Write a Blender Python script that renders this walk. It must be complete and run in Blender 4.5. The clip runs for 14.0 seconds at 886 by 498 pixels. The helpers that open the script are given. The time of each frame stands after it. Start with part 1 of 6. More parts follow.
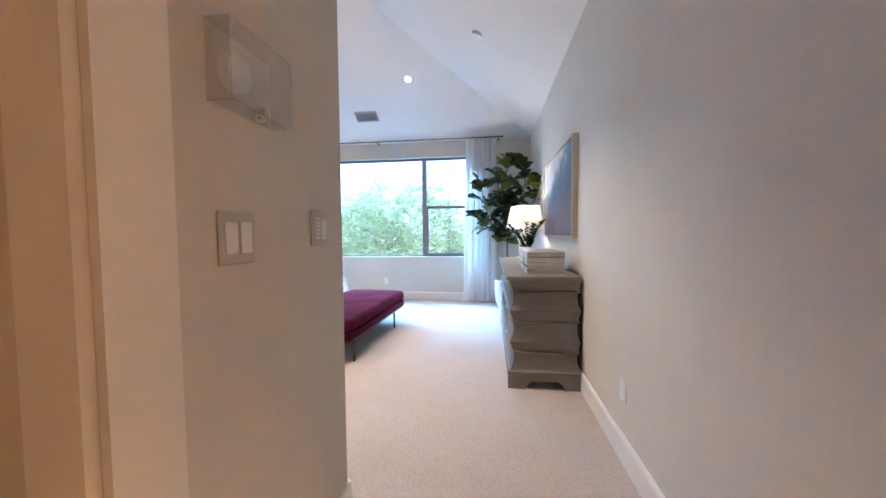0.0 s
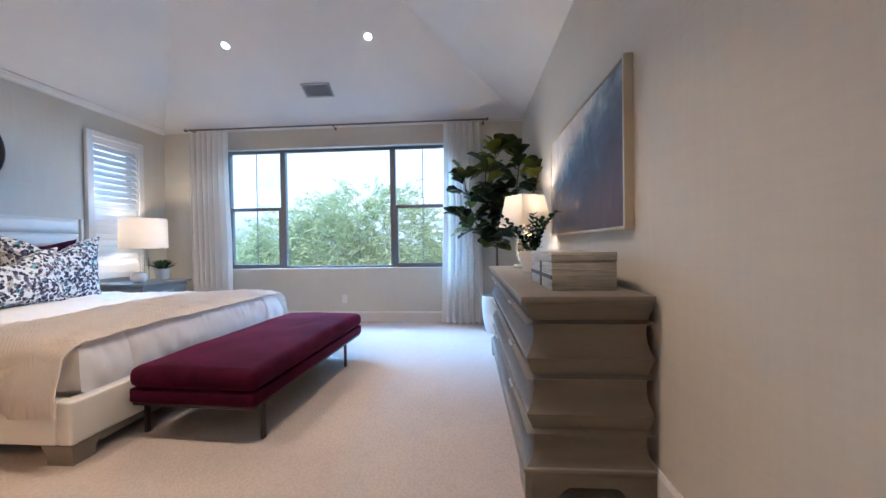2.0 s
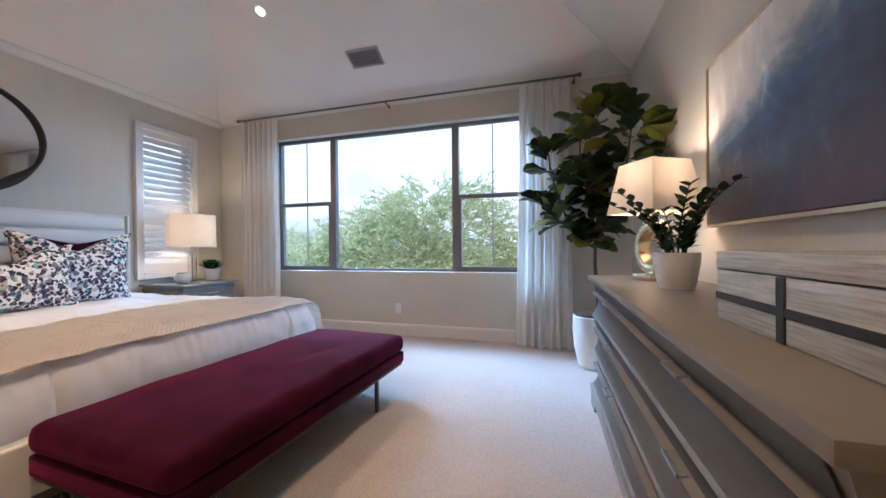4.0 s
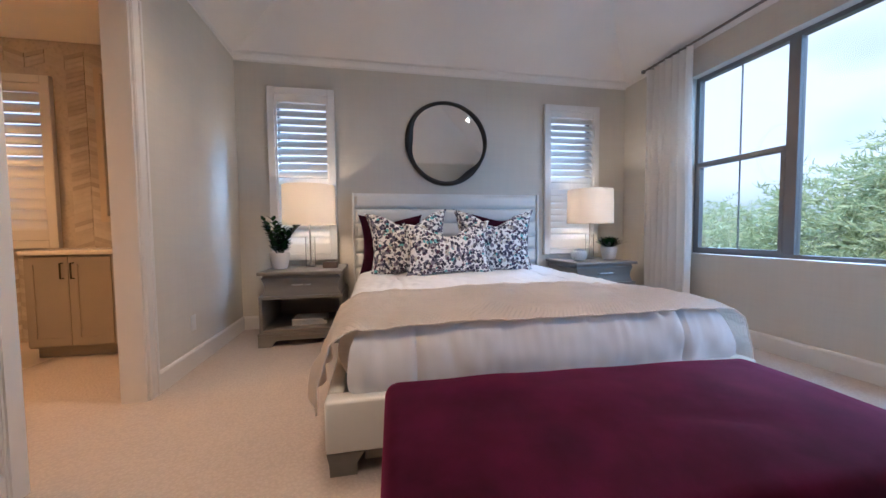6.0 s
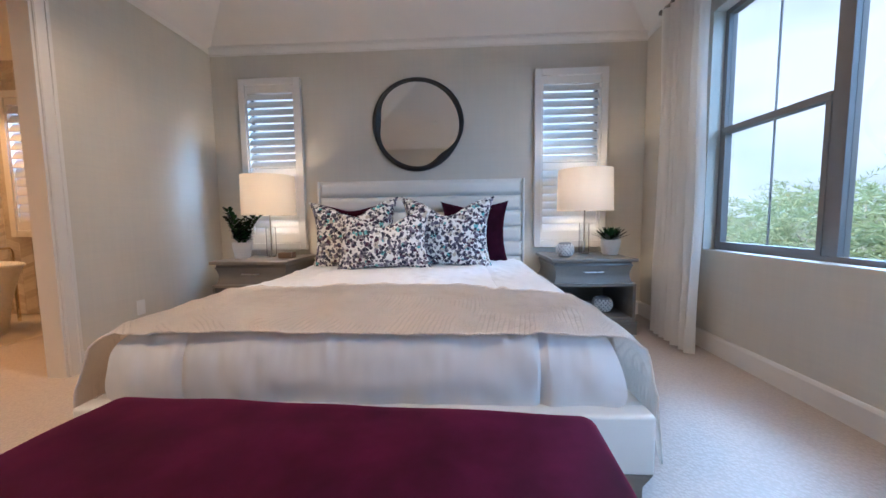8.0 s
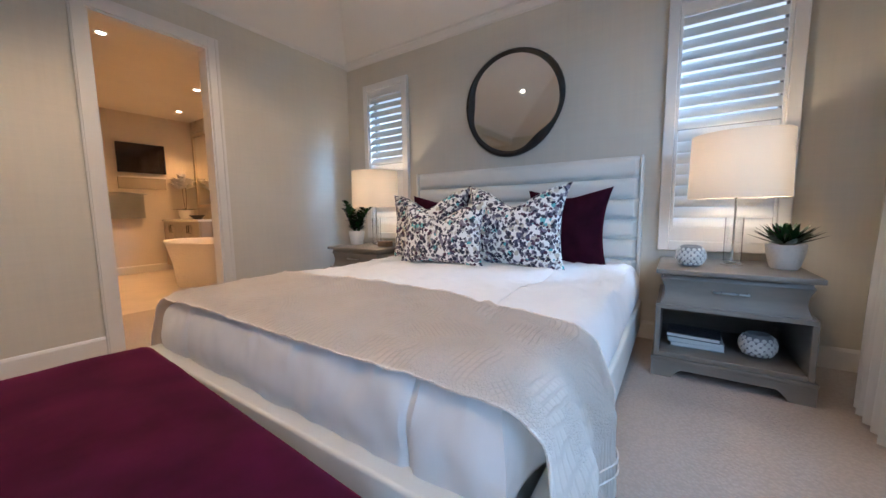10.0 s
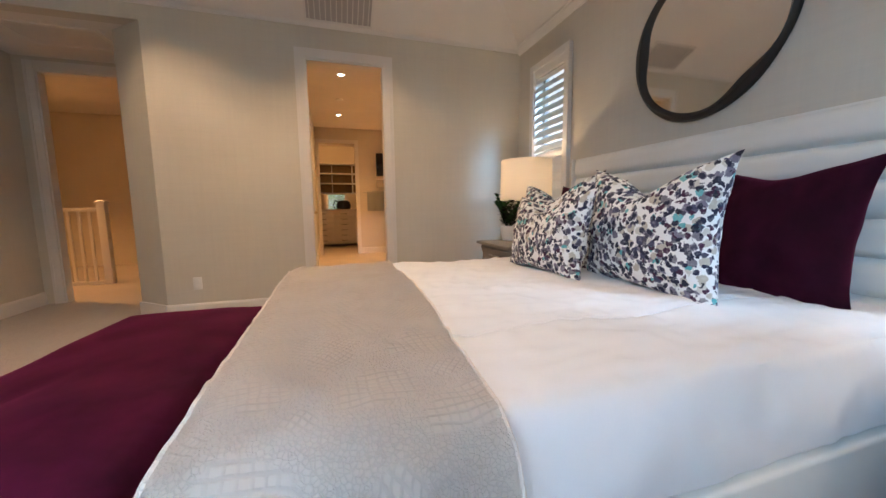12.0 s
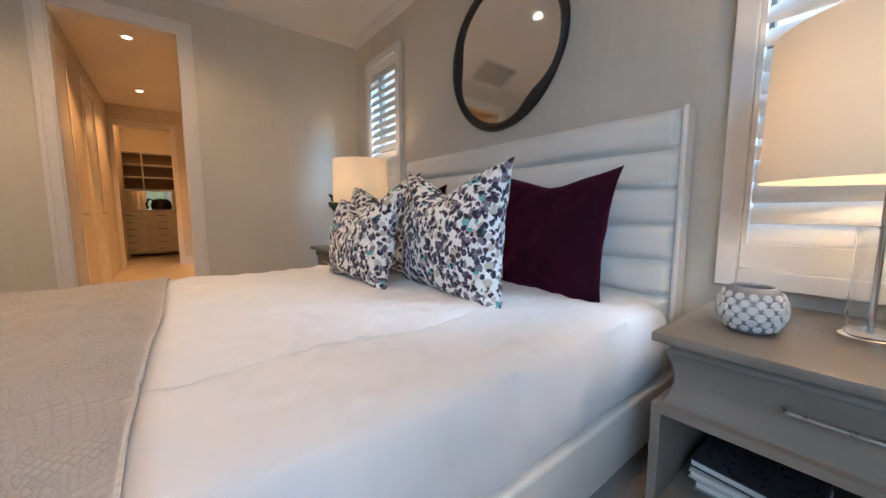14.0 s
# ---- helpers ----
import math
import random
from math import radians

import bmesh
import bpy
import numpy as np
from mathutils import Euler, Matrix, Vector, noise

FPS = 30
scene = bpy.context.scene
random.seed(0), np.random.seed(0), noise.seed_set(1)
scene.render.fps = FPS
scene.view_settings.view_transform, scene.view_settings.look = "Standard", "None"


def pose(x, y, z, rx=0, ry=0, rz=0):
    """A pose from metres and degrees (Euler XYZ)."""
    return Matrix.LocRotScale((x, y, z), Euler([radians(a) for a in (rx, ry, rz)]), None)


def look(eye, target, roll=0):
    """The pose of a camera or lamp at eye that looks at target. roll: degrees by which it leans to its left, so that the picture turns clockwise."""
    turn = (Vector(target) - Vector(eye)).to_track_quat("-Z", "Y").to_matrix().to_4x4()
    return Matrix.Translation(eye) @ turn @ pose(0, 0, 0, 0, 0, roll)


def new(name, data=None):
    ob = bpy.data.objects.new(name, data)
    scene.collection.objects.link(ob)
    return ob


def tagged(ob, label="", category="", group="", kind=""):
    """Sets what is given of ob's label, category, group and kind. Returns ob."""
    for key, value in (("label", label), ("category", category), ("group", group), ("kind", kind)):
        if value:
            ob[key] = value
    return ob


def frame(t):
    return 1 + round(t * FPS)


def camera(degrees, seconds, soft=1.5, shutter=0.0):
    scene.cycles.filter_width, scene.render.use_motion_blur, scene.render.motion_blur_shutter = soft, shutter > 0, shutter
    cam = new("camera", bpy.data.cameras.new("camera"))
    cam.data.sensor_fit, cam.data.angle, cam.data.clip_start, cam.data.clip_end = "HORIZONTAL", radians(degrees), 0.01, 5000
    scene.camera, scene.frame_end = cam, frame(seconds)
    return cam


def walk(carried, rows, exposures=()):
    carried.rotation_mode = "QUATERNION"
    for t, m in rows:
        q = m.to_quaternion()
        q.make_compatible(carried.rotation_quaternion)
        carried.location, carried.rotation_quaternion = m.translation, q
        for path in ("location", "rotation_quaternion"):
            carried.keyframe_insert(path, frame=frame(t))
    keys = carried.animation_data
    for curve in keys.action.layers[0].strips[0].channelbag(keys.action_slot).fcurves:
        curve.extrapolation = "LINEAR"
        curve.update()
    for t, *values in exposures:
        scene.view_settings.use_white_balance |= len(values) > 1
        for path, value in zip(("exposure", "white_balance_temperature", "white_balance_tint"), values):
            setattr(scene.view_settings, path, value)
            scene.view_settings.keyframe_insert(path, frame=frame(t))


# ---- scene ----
cam = camera(103.3, 14.0)
PATH = [
    (0, (0.223, 0.17, 1.153), (-0.044, 2.15, 1.06), -0.5),
    (0.5, (0.167, 0.462, 1.126), (-0.052, 2.449, 1.074), -0.7),
    (1, (0.165, 0.778, 1.063), (0.005, 2.771, 1.049), -0.8),
    (1.5, (0.162, 1.054, 1.041), (0.017, 3.048, 1.028), -0.8),
    (2, (0.131, 1.322, 1.042), (-0.009, 3.317, 1.02), -0.8),
    (4.5, (0.034, 2.496, 0.998), (-0.906, 4.262, 1.001), -0.2),
    (5, (-0.102, 2.643, 0.968), (-1.612, 3.955, 0.978), -0.2),
    (5.5, (-0.266, 2.807, 0.984), (-2.088, 3.632, 0.95), -0.4),
    (6, (-0.369, 3.06, 0.975), (-2.329, 3.447, 0.876), -0.6),
    (6.5, (-0.439, 3.338, 0.985), (-2.422, 3.565, 0.853), -0.7),
    (7, (-0.481, 3.629, 0.989), (-2.469, 3.791, 0.841), -0.7),
    (9.5, (-0.971, 5.029, 0.976), (-2.783, 4.206, 0.779), -0.8),
    (10, (-1.165, 5.139, 0.997), (-2.82, 4.036, 0.783), -0.8),
    (10.5, (-1.438, 5.329, 1.006), (-2.9, 3.982, 0.788), -0.8),
    (11, (-1.703, 5.409, 1.014), (-2.893, 3.819, 0.781), -0.8),
    (11.5, (-1.907, 5.44, 0.995), (-2.798, 3.665, 0.759), -0.7),
    (12, (-2.132, 5.462, 0.978), (-2.722, 3.564, 0.75), -0.7),
    (12.5, (-2.269, 5.442, 0.98), (-2.737, 3.512, 0.746), -0.6),
    (13, (-2.405, 5.405, 0.948), (-2.91, 3.483, 0.725), -0.6),
    (13.5, (-2.459, 5.411, 0.959), (-3.281, 3.603, 0.729), -0.6),
    (14, (-2.513, 5.441, 0.979), (-3.737, 3.875, 0.759), -0.1),
]
walk(cam, [(t, look(eye, target, roll)) for t, eye, target, roll in PATH], exposures=[(0, 1.97, 4250, 2), (0.5, 1.85, 4250, 2), (1.0, 1.68, 4350, 3), (1.5, 1.42, 4500, 4), (2.2, 1.1, 4650, 5), (4.5, 0.83, 5200, 9), (5.5, 0.74, 4850, 9), (7, 0.78, 4900, 8), (9.5, 0.72, 5000, 5), (11, 0.66, 5450, 7), (12.5, 0.72, 5900, 6), (14, 0.56, 5850, 7)])

# ---- light ----
world = bpy.data.worlds.new("sky")
scene.world = world
world.use_nodes = True
wt = world.node_tree
wt.nodes.clear()
w_out = wt.nodes.new("ShaderNodeOutputWorld")
w_bg = wt.nodes.new("ShaderNodeBackground")
w_sky = wt.nodes.new("ShaderNodeTexSky")
w_sky.sky_type = "NISHITA"
w_sky.sun_disc = False
w_sky.sun_elevation = radians(42)
w_sky.sun_rotation = radians(150)
w_sky.air_density, w_sky.dust_density = 0.9, 3.0
w_co = wt.nodes.new("ShaderNodeTexCoord")
w_map = wt.nodes.new("ShaderNodeMapping")
w_map.inputs["Scale"].default_value = (1.0, 1.0, 2.6)
w_noise = wt.nodes.new("ShaderNodeTexNoise")
w_noise.inputs["Scale"].default_value, w_noise.inputs["Detail"].default_value = 1.7, 3.0
w_ramp = wt.nodes.new("ShaderNodeValToRGB")
w_ramp.color_ramp.elements[0].position, w_ramp.color_ramp.elements[1].position = 0.26, 0.56
w_mix = wt.nodes.new("ShaderNodeMix")
w_mix.data_type = "RGBA"
w_mix.inputs["B"].default_value = (7.7, 7.6, 7.7, 1)
wt.links.new(w_co.outputs["Generated"], w_map.inputs["Vector"])
wt.links.new(w_map.outputs["Vector"], w_noise.inputs["Vector"])
wt.links.new(w_noise.outputs["Fac"], w_ramp.inputs["Fac"])
wt.links.new(w_ramp.outputs["Color"], w_mix.inputs["Factor"])
wt.links.new(w_sky.outputs["Color"], w_mix.inputs["A"])
wt.links.new(w_mix.outputs["Result"], w_bg.inputs["Color"])
w_bg.inputs["Strength"].default_value = 0.095
wt.links.new(w_bg.outputs["Background"], w_out.inputs["Surface"])


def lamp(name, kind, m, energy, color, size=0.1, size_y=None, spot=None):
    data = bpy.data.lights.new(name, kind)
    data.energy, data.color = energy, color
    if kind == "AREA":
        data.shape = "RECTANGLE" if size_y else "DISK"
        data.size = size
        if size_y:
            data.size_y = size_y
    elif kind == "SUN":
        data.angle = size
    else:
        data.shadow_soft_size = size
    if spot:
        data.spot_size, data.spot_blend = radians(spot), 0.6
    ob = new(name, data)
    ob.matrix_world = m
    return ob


WARM = (1.0, 0.69, 0.42)
WARMER = (1.0, 0.45, 0.135)
SOFTWARM = (1.0, 0.62, 0.33)
lamp("sun", "SUN", look((0, 0, 0), (-0.35, 0.62, -0.70)), 5.0, (1.0, 0.95, 0.86), radians(0.5))
# added area lamps outside, out of view, boosting skylight through the wide window
lamp("sky_fill_east", "AREA", look((2.6, 8.8, 3.6), (-2.6, 3.6, 0.7)), 155, (0.48, 0.72, 1.0), 3.0, 3.0)
lamp("sky_fill_west", "AREA", look((-12.5, 14.0, 12.0), (-0.5, 4.5, 1.0)), 4300, (0.48, 0.72, 1.0), 5.0, 5.0)
lamp("sky_fill_above", "AREA", look((-1.7, 10.5, 6.6), (-1.6, 4.2, 0.4)), 35, (0.48, 0.72, 1.0), 6.0, 2.5)

# ---- materials ----
MATS = {}


def nodes_of(name):
    m = bpy.data.materials.new(name)
    m.use_nodes = True
    nt = m.node_tree
    b = nt.nodes["Principled BSDF"]
    MATS[name] = m
    return m, nt, b


def coords(nt, scale=(1, 1, 1), rot=(0, 0, 0)):
    co = nt.nodes.new("ShaderNodeTexCoord")
    mp = nt.nodes.new("ShaderNodeMapping")
    mp.inputs["Scale"].default_value = scale
    mp.inputs["Rotation"].default_value = [radians(a) for a in rot]
    nt.links.new(co.outputs["Object"], mp.inputs["Vector"])
    return mp.outputs["Vector"]


def noise_node(nt, vec, scale, detail=4.0, rough=0.6, distort=0.0):
    n = nt.nodes.new("ShaderNodeTexNoise")
    n.inputs["Scale"].default_value, n.inputs["Detail"].default_value = scale, detail
    n.inputs["Roughness"].default_value, n.inputs["Distortion"].default_value = rough, distort
    nt.links.new(vec, n.inputs["Vector"])
    return n.outputs["Fac"]


def ramp_node(nt, fac, stops, mode="LINEAR"):
    r = nt.nodes.new("ShaderNodeValToRGB")
    r.color_ramp.interpolation = mode
    el = r.color_ramp.elements
    while len(el) < len(stops):
        el.new(0.5)
    for e, (p, c) in zip(el, stops):
        e.position, e.color = p, (c, c, c, 1) if isinstance(c, (int, float)) else (*c, 1)
    nt.links.new(fac, r.inputs["Fac"])
    return r.outputs["Color"]


def mix_node(nt, fac, a, b, mode="MIX"):
    m = nt.nodes.new("ShaderNodeMix")
    m.data_type, m.blend_type = "RGBA", mode
    for sock, v in (("Factor", fac), ("A", a), ("B", b)):
        if isinstance(v, (int, float)):
            m.inputs[sock].default_value = v if sock == "Factor" else (v, v, v, 1)
        elif isinstance(v, tuple):
            m.inputs[sock].default_value = (*v, 1)
        else:
            nt.links.new(v, m.inputs[sock])
    return m.outputs["Result"]


def bump_node(nt, b, height, strength=0.3, dist=0.002):
    bp = nt.nodes.new("ShaderNodeBump")
    bp.inputs["Strength"].default_value, bp.inputs["Distance"].default_value = strength, dist
    nt.links.new(height, bp.inputs["Height"])
    nt.links.new(bp.outputs["Normal"], b.inputs["Normal"])


def plain(name, col, rough=0.5, metal=0.0, vary=0.12, big=1.5, fine=60.0, bump=0.15, dist=0.001, stretch=(1, 1, 1), sheen=0.0, coat=0.0):
    """A surface with broad and fine variation of one colour and a fine relief."""
    m, nt, b = nodes_of(name)
    v = coords(nt, stretch)
    n1, n2 = noise_node(nt, v, big, 3), noise_node(nt, v, fine, 4)
    lo, hi = tuple(c * (1 - vary) for c in col), tuple(min(1, c * (1 + vary)) for c in col)
    c1 = ramp_node(nt, n1, [(0.3, lo), (0.7, hi)])
    c2 = ramp_node(nt, n2, [(0.3, 1 - vary * 0.6), (0.7, 1.0)])
    nt.links.new(mix_node(nt, 1.0, c1, c2, "MULTIPLY"), b.inputs["Base Color"])
    b.inputs["Metallic"].default_value = metal
    r = ramp_node(nt, n2, [(0.2, max(0, rough - 0.08)), (0.8, min(1, rough + 0.08))])
    nt.links.new(r, b.inputs["Roughness"])
    b.inputs["Sheen Weight"].default_value = sheen
    b.inputs["Coat Weight"].default_value = coat
    if bump:
        bump_node(nt, b, n2, bump, dist)
    return m


def linen_wall():
    """Greige painted wall with a brushed, cross-woven look."""
    m, nt, b = nodes_of("wall_paint")
    h1 = noise_node(nt, coords(nt, (1.4, 1.4, 30)), 1.8, 5, 0.65)
    v1 = noise_node(nt, coords(nt, (26, 26, 1.3)), 1.6, 5, 0.65)
    bl = noise_node(nt, coords(nt), 0.9, 3)
    c = ramp_node(nt, bl, [(0.3, (0.62, 0.578, 0.497)), (0.7, (0.675, 0.632, 0.547))])
    s = mix_node(nt, 0.5, h1, v1)
    st = ramp_node(nt, s, [(0.38, 0.945), (0.62, 1.0)])
    nt.links.new(mix_node(nt, 1.0, c, st, "MULTIPLY"), b.inputs["Base Color"])
    nt.links.new(ramp_node(nt, s, [(0.35, 0.62), (0.65, 0.78)]), b.inputs["Roughness"])
    bump_node(nt, b, s, 0.25, 0.002)
    return m


def carpet():
    m, nt, b = nodes_of("carpet")
    v = coords(nt)
    vo = nt.nodes.new("ShaderNodeTexVoronoi")
    vo.inputs["Scale"].default_value = 75
    nt.links.new(v, vo.inputs["Vector"])
    n = noise_node(nt, v, 1.2, 3)
    f = noise_node(nt, v, 220, 2)
    c = ramp_node(nt, n, [(0.3, (0.50, 0.425, 0.365)), (0.7, (0.56, 0.485, 0.425))])
    # shade between the loops, darkened into the colour
    d = ramp_node(nt, vo.outputs["Distance"], [(0.0, 1.0), (0.75, 0.86)])
    c = mix_node(nt, 1.0, c, d, "MULTIPLY")
    nt.links.new(mix_node(nt, 0.12, c, f, "MULTIPLY"), b.inputs["Base Color"])
    b.inputs["Roughness"].default_value = 0.95
    b.inputs["Sheen Weight"].default_value = 0.15
    inv = ramp_node(nt, vo.outputs["Distance"], [(0.0, 1.0), (0.8, 0.0)])
    bump_node(nt, b, inv, 0.45, 0.005)
    return m


def floral():
    """White cotton printed with watercolour blots of navy, plum, teal and grey."""
    m, nt, b = nodes_of("floral_print")
    v = coords(nt)
    wob = nt.nodes.new("ShaderNodeTexNoise")
    wob.inputs["Scale"].default_value, wob.inputs["Detail"].default_value = 38, 4
    nt.links.new(v, wob.inputs["Vector"])
    off = nt.nodes.new("ShaderNodeVectorMath")
    off.operation = "MULTIPLY_ADD"
    off.inputs[1].default_value = (0.036, 0.036, 0.036)
    nt.links.new(wob.outputs["Color"], off.inputs[0])
    nt.links.new(v, off.inputs[2])
    col = None
    palettes = (
        ((0.0, (0.20, 0.19, 0.22)), (0.2, (0.52, 0.48, 0.40)), (0.36, (0.06, 0.06, 0.12)), (0.52, (0.62, 0.60, 0.54)), (0.66, (0.20, 0.18, 0.24)), (0.91, (0.16, 0.46, 0.48))),
        ((0.0, (0.014, 0.016, 0.045)), (0.3, (0.055, 0.012, 0.045)), (0.5, (0.018, 0.02, 0.055)), (0.72, (0.07, 0.065, 0.10)), (0.86, (0.12, 0.40, 0.42)), (0.885, (0.012, 0.014, 0.035))),
    )
    base = (0.86, 0.86, 0.84)
    for k, (sc, lo, hi) in enumerate(((27, 0.49, 0.55), (37, 0.46, 0.50))):
        vo = nt.nodes.new("ShaderNodeTexVoronoi")
        vo.inputs["Scale"].default_value = sc
        nt.links.new(off.outputs[0], vo.inputs["Vector"])
        sep = nt.nodes.new("ShaderNodeSeparateColor")
        nt.links.new(vo.outputs["Color"], sep.inputs["Color"])
        blot = ramp_node(nt, sep.outputs["Red"], palettes[k], "CONSTANT")
        mask = ramp_node(nt, vo.outputs["Distance"], [(lo, 1.0), (hi, 0.0)])
        keep = ramp_node(nt, sep.outputs["Green"], [(0.0, 1.0), (0.86 if k else 0.88, 0.0)], "CONSTANT")
        mask = mix_node(nt, 1.0, mask, keep, "MULTIPLY")
        shade = noise_node(nt, v, 60, 2)
        mask = mix_node(nt, 1.0, mask, ramp_node(nt, shade, [(0.25, 0.75), (0.5, 1.0)]), "MULTIPLY")
        col = mix_node(nt, mask, col if col else base, blot)
    nt.links.new(col, b.inputs["Base Color"])
    b.inputs["Roughness"].default_value = 0.8
    bump_node(nt, b, noise_node(nt, v, 12, 4), 0.35, 0.012)
    return m


def quilt():
    """Matelasse: patches of pebbles, diamond cross-hatching and fanned arcs, stitched into a greige cover."""
    m, nt, b = nodes_of("quilted_coverlet")
    v = coords(nt)
    wob = nt.nodes.new("ShaderNodeTexNoise")
    wob.inputs["Scale"].default_value, wob.inputs["Detail"].default_value = 7, 2
    nt.links.new(v, wob.inputs["Vector"])
    off = nt.nodes.new("ShaderNodeVectorMath")
    off.operation = "MULTIPLY_ADD"
    off.inputs[1].default_value = (0.03, 0.03, 0.03)
    nt.links.new(wob.outputs["Color"], off.inputs[0])
    nt.links.new(v, off.inputs[2])

    def lines(rot, scale, kind="BANDS", at=(0, 0, 0)):
        mp = nt.nodes.new("ShaderNodeMapping")
        mp.inputs["Rotation"].default_value = (0, 0, radians(rot))
        mp.inputs["Location"].default_value = at
        nt.links.new(off.outputs[0], mp.inputs["Vector"])
        w = nt.nodes.new("ShaderNodeTexWave")
        w.wave_type, w.bands_direction, w.rings_direction = kind, "X", "Z"
        w.inputs["Scale"].default_value = scale
        nt.links.new(mp.outputs["Vector"], w.inputs["Vector"])
        return ramp_node(nt, w.outputs["Fac"], [(0.0, 0.0), (0.35, 1.0)])

    vo = nt.nodes.new("ShaderNodeTexVoronoi")
    vo.feature = "DISTANCE_TO_EDGE"
    vo.inputs["Scale"].default_value = 110
    nt.links.new(off.outputs[0], vo.inputs["Vector"])
    pebble = ramp_node(nt, vo.outputs["Distance"], [(0.0, 0.0), (0.14, 1.0)])
    hatch = mix_node(nt, 1.0, lines(38, 21), lines(-47, 21), "MULTIPLY")
    arcs = mix_node(nt, 0.45, lines(0, 17, "RINGS", (2.15, -3.35, 0)), lines(15, 15, "RINGS", (2.05, -4.55, 0)), "MULTIPLY")
    pick = noise_node(nt, v, 4.2, 1)
    h = mix_node(nt, ramp_node(nt, pick, [(0.40, 0.0), (0.43, 1.0)]), hatch, pebble)
    h = mix_node(nt, ramp_node(nt, pick, [(0.53, 0.0), (0.56, 1.0)]), h, arcs)
    c = ramp_node(nt, noise_node(nt, v, 5, 5), [(0.3, (0.79, 0.715, 0.64)), (0.7, (0.85, 0.775, 0.70))])
    # the relief's groove shade is multiplied into the colour too
    nt.links.new(mix_node(nt, 0.09, c, h, "MULTIPLY"), b.inputs["Base Color"])
    b.inputs["Roughness"].default_value = 0.9
    b.inputs["Sheen Weight"].default_value = 0.25
    b.inputs["Sheen Roughness"].default_value = 0.3
    bump_node(nt, b, h, 0.6, 0.004)
    return m


def glassy(name, col=(1, 1, 1), rough=0.0, ior=1.45):
    m, nt, b = nodes_of(name)
    b.inputs["Base Color"].default_value = (*col, 1)
    b.inputs["Roughness"].default_value, b.inputs["IOR"].default_value = rough, ior
    b.inputs["Transmission Weight"].default_value = 1.0
    return m


def glow(name, col, strength):
    m, nt, b = nodes_of(name)
    b.inputs["Base Color"].default_value = (*col, 1)
    b.inputs["Emission Color"].default_value = (*col, 1)
    b.inputs["Emission Strength"].default_value = strength
    return m


def shade_cloth(name, col, passing=0.5):
    """A lamp shade's cloth: it passes part of the bulb's light."""
    m, nt, b = nodes_of(name)
    b.inputs["Base Color"].default_value = (*col, 1)
    b.inputs["Roughness"].default_value = 0.9
    v = coords(nt)
    bump_node(nt, b, noise_node(nt, v, 300, 2), 0.2, 0.001)
    tr = nt.nodes.new("ShaderNodeBsdfTranslucent")
    tr.inputs["Color"].default_value = (*col, 1)
    mx = nt.nodes.new("ShaderNodeMixShader")
    mx.inputs[0].default_value = passing
    nt.links.new(b.outputs[0], mx.inputs[1])
    nt.links.new(tr.outputs[0], mx.inputs[2])
    nt.links.new(mx.outputs[0], nt.nodes["Material Output"].inputs["Surface"])
    return m


def leafy(name, lo, hi, rough=0.35, through_light=0.25, mid=None):
    m, nt, b = nodes_of(name)
    g = nt.nodes.new("ShaderNodeNewGeometry")
    c = ramp_node(nt, g.outputs["Random Per Island"], [(0.0, lo), (0.7, mid), (1.0, hi)] if mid else [(0.0, lo), (1.0, hi)])
    n = noise_node(nt, coords(nt), 30, 3)
    c = mix_node(nt, 0.35, c, n, "MULTIPLY")
    nt.links.new(c, b.inputs["Base Color"])
    b.inputs["Roughness"].default_value = rough
    tr = nt.nodes.new("ShaderNodeBsdfTranslucent")
    nt.links.new(c, tr.inputs["Color"])
    mx = nt.nodes.new("ShaderNodeMixShader")
    mx.inputs[0].default_value = through_light
    nt.links.new(b.outputs[0], mx.inputs[1])
    nt.links.new(tr.outputs[0], mx.inputs[2])
    nt.links.new(mx.outputs[0], nt.nodes["Material Output"].inputs["Surface"])
    return m


